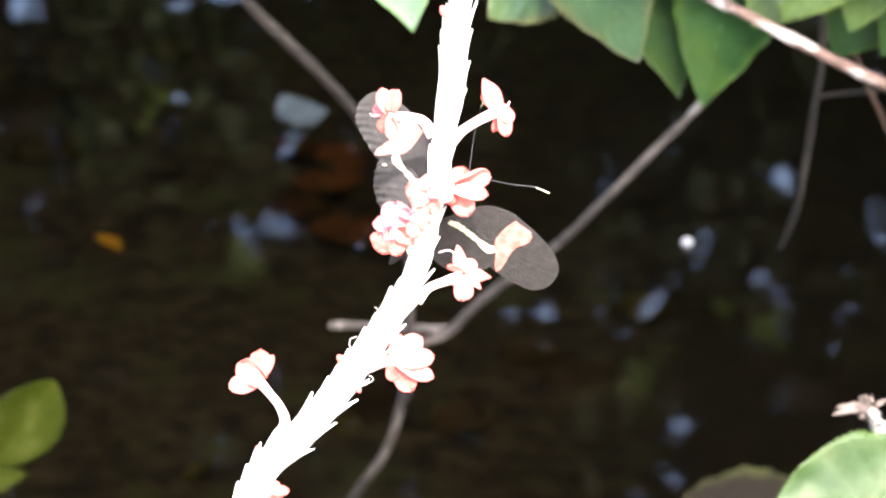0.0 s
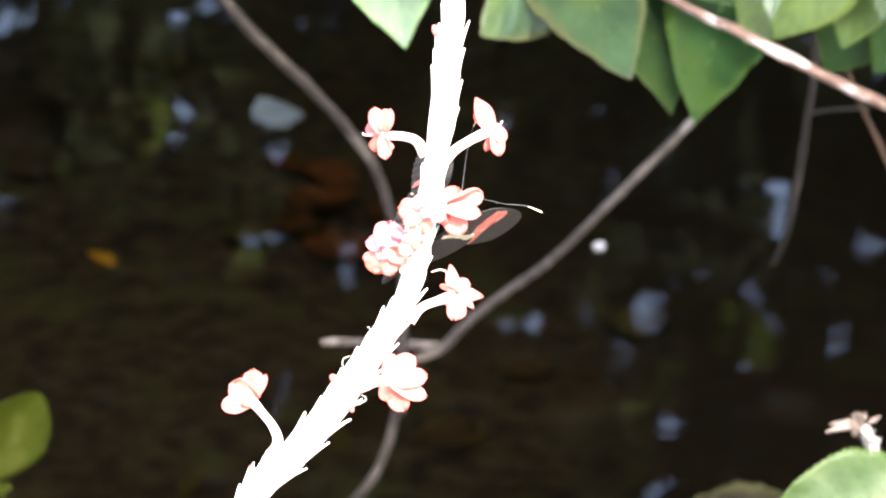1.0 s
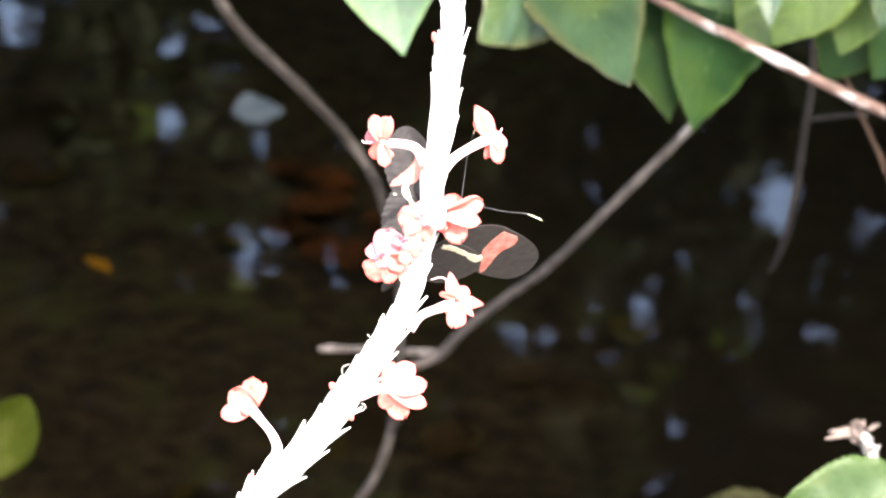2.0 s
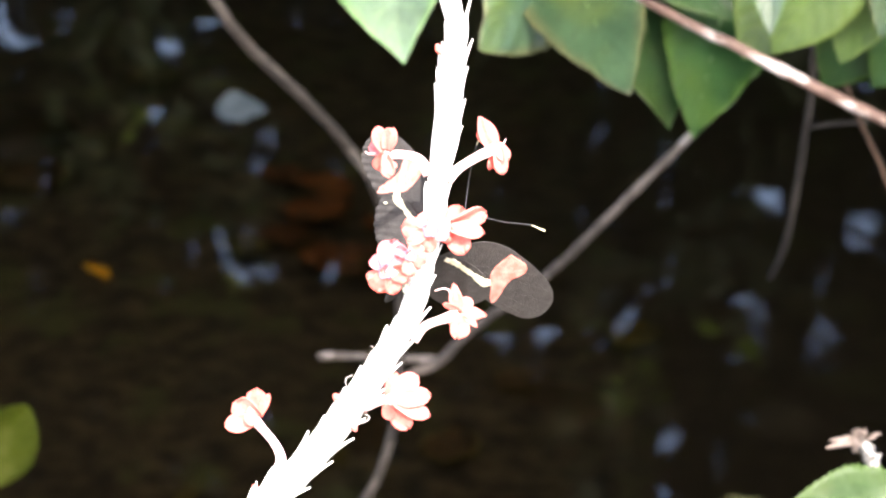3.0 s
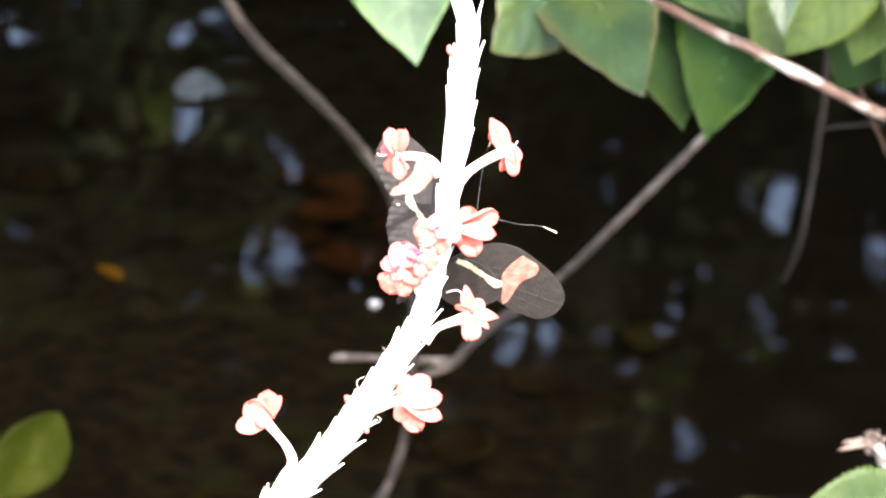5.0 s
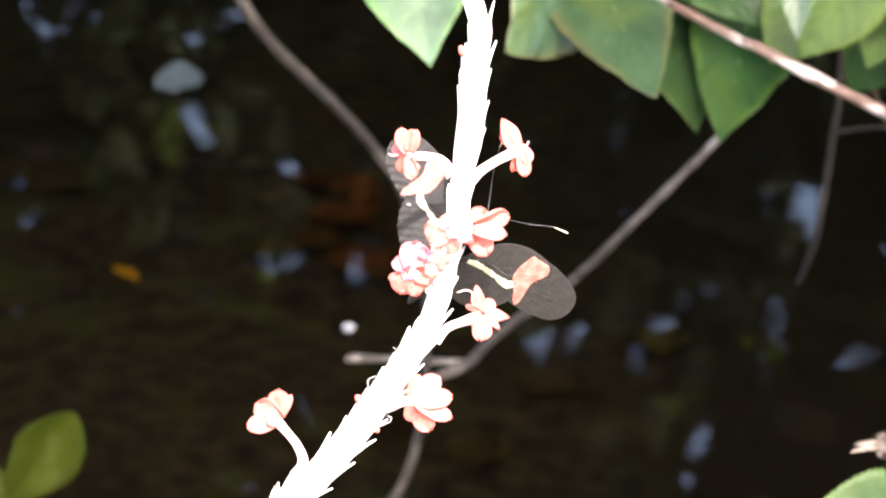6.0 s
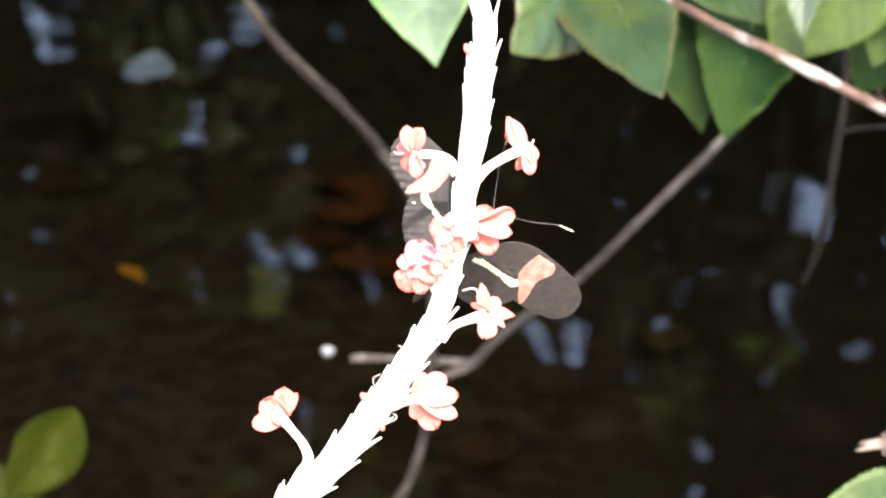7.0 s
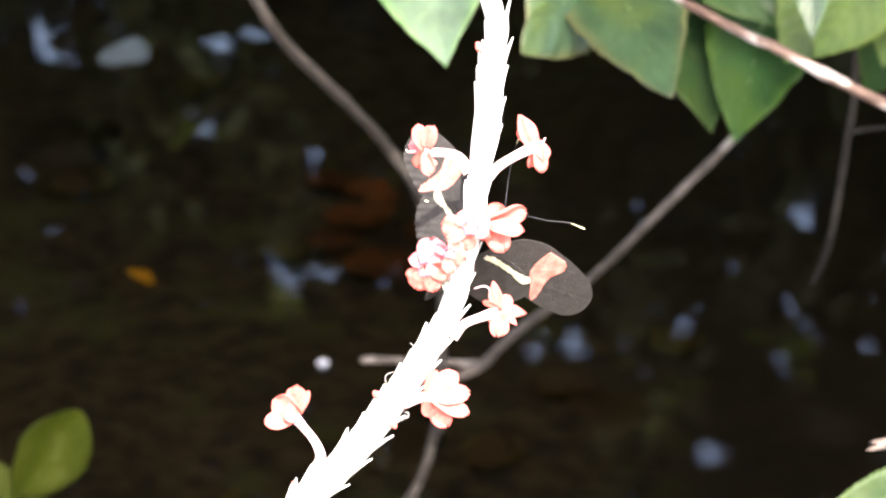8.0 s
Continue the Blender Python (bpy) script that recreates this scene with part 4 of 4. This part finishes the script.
    flower(t, [(-40.2, -61.9, 2, 0.8), (-38.4, -61.1, 3, 0.9), (-37.4, -60.6, 4, 1.0)],
           [((-37.4, -60.5, 4), (-35.3, -58.4, 4), 2.2, PETAL), ((-37.4, -60.5, 4), (-33.0, -60.0, 4), 2.2, PETAL), ((-37.4, -60.8, 4), (-34.7, -62.5, 4), 2.2, PETAL)],
           seed=10)
    for p, q, wide in (((-3.9, -1.6, 5), (-3.9, -3.4, 5), 0.8), ((-5.9, -6.0, 5), (-5.7, -8.6, 5), 1.0), ((-7.8, -7.2, 4), (-7.3, -10.0, 4), 1.6)):
        part("dry_sepal", lobe((Vector(q) - Vector(p)).length, wide, p[0]), SEPAL, t, "grey-green dry sepal", Matrix.Translation(-Vector(SPIKE_AT) * MM) @ aim(p, q, (0, 0, 1)))
    for pts in ([(-18.3, -31.2), (-20.0, -30.0), (-20.3, -28.2), (-18.8, -27.4)], [(-17.4, -37.9), (-15.6, -37.0), (-15.4, -36.2), (-16.2, -35.8)], [(-16.2, -36.7), (-17.4, -37.5), (-18.8, -38.7)], [(-14.0, -22.6), (-14.5, -21.6), (-15.0, -21.1)]):
        part("hair", tube(bmesh.new(), [(*p, 2, 0.06) for p in pts], 12, 5, at=SPIKE_AT), HAIR, t)
    for p, q in (((-21.7, -32.7), (-22.9, -31.5)), ((-19.1, -37.5), (-18.1, -39.4)), ((-0.2, 41.1), (-1.0, 43.1)), ((-38.8, -52.9), (-40.0, -50.8))):
        part("bud", tube(bmesh.new(), [(*p, 1.5, 0.6), ((p[0] + q[0]) / 2, (p[1] + q[1]) / 2, 1.8, 0.85), (*q, 2, 0.35)], 10, 8, at=SPIKE_AT), PALE_PETAL, t, "withered pink bud")


flower_spike()

# ---- the butterfly ----
FLY_AT = (-4.8, -3.35, -11.0)
FLY_TURN = Matrix(((0.7447, 0.5193, -0.4191), (-0.6669, 0.6024, -0.4386), (0.0247, 0.6062, 0.795))).to_4x4()
FORE = [(0.0, 1.8), (3, 7.2), (7.0, 12.1), (12.5, 13.2), (17.8, 11.8), (23.2, 9.7), (27.9, 7.0), (31.2, 3.6), (32.3, 0.0), (31.7, -3.3), (29.2, -5.2), (25.5, -5.1), (21.8, -4.6), (18.0, -3.5), (12, -1.8), (5, -0.6), (0, -0.6)]
HIND = [(0, 1.6), (3.5, 5.6), (8, 5.6), (13, 3.8), (16.4, 0.6), (17.4, -2.2), (16.6, -4.6), (14.2, -7.2), (10.6, -8.4), (7.4, -8.0), (4.0, -6.4), (1.5, -4.5), (0, -2.2)]
BAND = [(15.0, 11.5), (20.0, 10.0), (20.8, 7.3), (19.4, 4.7), (19.4, 2.0), (20.1, -2.2), (19.6, -3.7), (18.5, -2.6), (17.0, 0.2), (14.6, 3.8), (14.2, 7.0), (14.5, 9.6)]
STRIPE = [(2.4, 4.7), (4.2, 5.3), (7, 4.6), (10, 3.7), (12.6, 3.0), (15.2, 2.6), (15.6, 1.4), (14.2, 0.7), (11.5, 1.9), (9, 2.8), (6, 3.6), (3, 4.0)]


def outline(points, n, ragged=0.0, seed=0.0):
    p = [(*q, 0) for q in points] + [(*points[0], 0)]
    out = [Vector(q[:2]) for q in spline(p, n)][:-1]
    return [q + Vector((noise.noise(Vector((q.x * 1.6, q.y * 1.6, seed))), noise.noise(Vector((q.y * 1.6, q.x * 1.6, seed + 5))))) * ragged for q in out]


def wing_height(x, y, ripple):
    """Height of the membrane: slightly arched, with pleats that run out to the rear margin."""
    d = math.hypot(x, y)
    reach = min(1, max(0.08, (3.5 - y) / 8)) * min(1, d / 14)
    across = 3.85 * (0.78 * x + 0.62 * y) + 1.6 * noise.noise(Vector((x * 0.16, y * 0.16, 2.0)))
    return ripple * reach * (math.sin(across) + 0.35 * math.sin(across * 0.47)) + 0.00077 * d * d


def sheet(points, mirror, z, thick, step, ripple, n=90, ragged=0.0, seed=0.0):
    """A thin pleated sheet within an outline (millimetres), as a fine mesh."""
    rim = outline(points, n, ragged, seed)
    bm = bmesh.new()
    face = bm.faces.new([bm.verts.new((q.x, q.y, 0)) for q in rim])
    for axis in (0, 1):
        lo, hi = min(q[axis] for q in rim), max(q[axis] for q in rim)
        k = lo + step
        while k < hi:
            co = Vector((k, 0, 0)) if axis == 0 else Vector((0, k, 0))
            no = Vector((1, 0, 0)) if axis == 0 else Vector((0, 1, 0))
            bmesh.ops.bisect_plane(bm, geom=list(bm.verts) + list(bm.edges) + list(bm.faces), plane_co=co, plane_no=no)
            k += step
    bmesh.ops.triangulate(bm, faces=[f for f in bm.faces if len(f.verts) > 4])
    rim_edges = [e for e in bm.edges if len(e.link_faces) == 1]
    bm.verts.index_update()
    pairs = [[v.index for v in e.verts] for e in rim_edges]
    flat = [v.co.copy() for v in bm.verts]
    cells = [[v.index for v in f.verts] for f in bm.faces]
    bm.free()
    out = bmesh.new()
    layers = []
    for low in (0.0, thick):
        layers.append([out.verts.new(Vector((p.x * mirror, p.y, z - low - wing_height(p.x, p.y, ripple))) * MM) for p in flat])
    for c in cells:
        out.faces.new([layers[0][i] for i in c])
        out.faces.new([layers[1][i] for i in reversed(c)])
    for i, j in pairs:
        out.faces.new((layers[0][i], layers[0][j], layers[1][j], layers[1][i]))
    bmesh.ops.recalc_face_normals(out, faces=out.faces)
    crease(out)
    return out


def veins(parent, mirror, z, ends, root, ripple):
    for k, (x, y) in enumerate(ends):
        pts = []
        for u in (0, 0.2, 0.4, 0.6, 0.8, 1.0):
            px, py = root[0] + (x - root[0]) * u, root[1] + (y - root[1]) * u + 0.8 * math.sin(math.pi * u) * (y > 2)
            pts.append((px * mirror, py, z - wing_height(px, py, ripple) + 0.1, 0.04 * (1.1 - 0.6 * u)))
        part("vein", tube(bmesh.new(), pts, 12, 5), VEIN, parent)


def butterfly():
    t = thing("butterfly", FLY_AT, "black butterfly with red-banded, cream-striped wings, feeding", "butterfly", turn=FLY_TURN)
    part("thorax", tube(bmesh.new(), [(0, -3.6, 0, 1.2), (0, -2, 0, 1.75), (0, 0.5, 0, 1.9), (0, 2.8, 0, 1.5), (0, 3.8, 0, 0.9)], 20, 14, rough=0.12), BODY, t)
    part("abdomen", tube(bmesh.new(), [(0, -3.2, 0, 1.1), (0, -6, -0.4, 1.5), (0, -10, -1.2, 1.3), (0, -14, -2.2, 1.0), (0, -16.5, -2.9, 0.4)], 24, 14, rough=0.1, knots=0.1), BODY, t)
    head = part("head", tube(bmesh.new(), [(0, 3.5, 0, 0.7), (0, 4.3, 0, 1.15), (0, 5.4, 0.1, 1.2), (0, 6.2, 0.2, 0.6)], 14, 12, rough=0.08), BODY, t)
    for s in (-1, 1):
        bm = bmesh.new()
        bmesh.ops.create_uvsphere(bm, u_segments=14, v_segments=10, radius=0.75 * MM, matrix=Matrix.Translation(Vector((s * 0.85, 5.0, 0.2)) * MM))
        part("eye", bm, BODY, head)
    part("proboscis", tube(bmesh.new(), [(0, 6, 0.6, 0.16), (0.3, 7, 1.6, 0.14), (0.8, 7.6, 2.8, 0.12)], 10, 6), BODY, head)
    inv = FLY_TURN.to_3x3().inverted()

    def inside(p):
        return inv @ (v3(p) - Vector(FLY_AT))

    for path, clubbed in (([(*(6.8, 5.7), -5), (*(9.7, 6.0), -4), (*(14.2, 5.1), -3), (*(19.2, 4.6), -3)], (*(22.2, 3.3), -3)), ([(*(4.6, 5.9), -5), (*(5.2, 8.9), -5), (*(6.1, 15.6), -5), (*(7.5, 21.6), -5)], (*(8.9, 24.6), -5))):
        pts = [(0.4, 6.0, -0.3, 0.1)] + [(*inside(p), 0.06) for p in path] + [(*inside(clubbed), 0.08)]
        ob = part("antenna", tube(bmesh.new(), pts, 36, 6), FEELER, t)
        a, b = inside(path[-1]), inside(clubbed)
        part("club", tube(bmesh.new(), [(*(b + (a - b) * 0.95), 0.08), (*(b + (a - b) * 0.4), 0.13), (*b, 0.14)], 10, 8), CLUB, ob, "pale yellow antenna tip")
    for s in (-1, 1):
        for k, y in enumerate((2.2, 0.4, -1.6)):
            part("leg", tube(bmesh.new(), [(s * 0.9, y, 1.2, 0.22), (s * 2.4, y + 0.6 - k * 0.5, 3.2, 0.18), (s * 1.6, y + 1.0 - k * 0.7, 6.2, 0.14)], 12, 6), BODY, t)
    wings = []
    for s, name in ((1, "right_wing"), (-1, "left_wing")):
        fold, fine = (0.03, 0.8) if s > 0 else (0.19, 0.4)
        fore = part(name, sheet(FORE, s, -0.12, 0.12, fine, fold), WING, t)
        part("red_band", sheet(BAND, s, 0.0, 0.36, fine, fold, 110, 0.22, 1.0), WING_RED, fore, "coral red wing band")
        veins(fore, s, -0.12, [(24, 8.2), (29, 5), (31.4, 1.5), (31, -1.8), (27, -4), (22.5, -3.9)], (1, 2), fold)
        hind = part("hindwing", sheet(HIND, s, 0.45, 0.12, fine, fold), WING, fore)
        part("cream_stripe", sheet(STRIPE, s, 0.57, 0.36, fine, fold, 100, 0.38, 3.0), WING_YELLOW, fore, "cream wing stripe")
        if s < 0:
            part("cream_spot", tube(bmesh.new(), [(-15.1, -1.4, 0.36, 0.1), (-15.5, -1.9, 0.36, 0.24), (-15.9, -2.4, 0.36, 0.1)], 8, 8), WING_YELLOW, fore, "small cream wing spot")
        veins(fore, s, 0.45, [(16, -4.4), (14, -6.8), (10.6, -8), (7.2, -7.6), (4, -6)], (1, 0), fold)
        wings.append((fore, s))
    return wings


fly_wings = butterfly()


# ---- all that moves ----
# opening of the wings: seconds, degrees that they are raised
BEATS = [(0, 29), (0.1, 35.5), (0.2, 42), (0.3, 47.5), (0.4, 52), (0.5, 55.5), (0.6, 58), (0.7, 60.5), (0.8, 63), (0.9, 65.5), (1.0, 67.5), (1.1, 65.5), (1.2, 58.5), (1.3, 51.5), (1.4, 46),
         (1.5, 41), (1.6, 39.5), (1.7, 41.4), (2.0, 51), (2.3, 57.5), (2.6, 55), (2.8, 49), (2.9, 42.5), (3.0, 38), (3.1, 37.2), (3.2, 41.5), (3.3, 49.5), (3.4, 54), (3.5, 55.5), (3.6, 51.5),
         (3.7, 46.5), (3.8, 40.8), (3.9, 37.3), (4.0, 37.8), (4.1, 41), (4.2, 44.5), (4.4, 52.5), (4.55, 55), (4.75, 48), (5.0, 39), (5.15, 42), (5.3, 47), (5.4, 50), (5.5, 52.6), (5.6, 53), (5.7, 47.5),
         (5.8, 43), (5.9, 39.3), (6.0, 38.3), (6.1, 39), (6.2, 41.2), (6.3, 43.3), (6.4, 45.6), (6.5, 48), (6.6, 49.6), (6.7, 49), (6.8, 45.6), (6.9, 40.8), (7.0, 37.8), (7.1, 39), (7.2, 43),
         (7.3, 47), (7.4, 51.3), (7.5, 54.5), (7.6, 55.9), (7.7, 53.5), (7.8, 47.5), (7.9, 43), (8.0, 39)]


def motions():
    for fore, s in fly_wings:
        walk(fore, [(t, pose(s * 0.0015, 0, 0, 0, s * (a - 4 * math.exp(-((a - 39) / 6) ** 2) if s > 0 else max(30.5, a - 1.5)), -0.26 * max(0, a - 37) if s > 0 else -4)) for t, a in BEATS])
    walk(water_sheet, [(0.0, pose(0.22, -0.10, 0)), (4.0, pose(0.0, 0.0, 0)), (8.0, pose(-0.22, 0.10, 0))])
    walk(drift_leaf, [(0.0, pose(-0.0909, 1.0151, 0.0015, 0, 0, -75)), (1.5, pose(-0.1053, 1.0412, 0.0015, 0, 0, -82)), (3.5, pose(-0.1246, 1.0664, 0.0015, 0, 0, -92)),
                      (5.5, pose(-0.1595, 1.1010, 0.0015, 0, 0, -100)), (7.0, pose(-0.1895, 1.1244, 0.0015, 0, 0, -108)), (8.0, pose(-0.2090, 1.1508, 0.0015, 0, 0, -114))])
    walk(foam, [(0.0, pose(0.1124, 0.8612, 0.001)), (1.0, pose(0.0743, 0.8739, 0.001)), (1.5, pose(0.0540, 0.8796, 0.001)), (3.5, pose(-0.0038, 0.8537, 0.001)),
                (5.5, pose(-0.0472, 0.8151, 0.001)), (6.5, pose(-0.0622, 0.7891, 0.001)), (7.0, pose(-0.0669, 0.7775, 0.001)), (8.0, pose(-0.0730, 0.7672, 0.001))])
    rest = sapling.matrix_world.copy()
    walk(sapling, [(t, rest @ Matrix.Translation(Vector((x, y, 0)) * 0.000222)) for t, x, y in
                   ((0.0, 10, -12), (0.5, 8, -8), (1.0, -2, -4), (1.5, -18, 2), (3.0, -18, 0), (3.5, -20, 0), (4.0, -18, 2), (5.5, 24, -16), (6.0, 17, -10), (7.0, 9, -5), (8.0, 0, -4))])


motions()
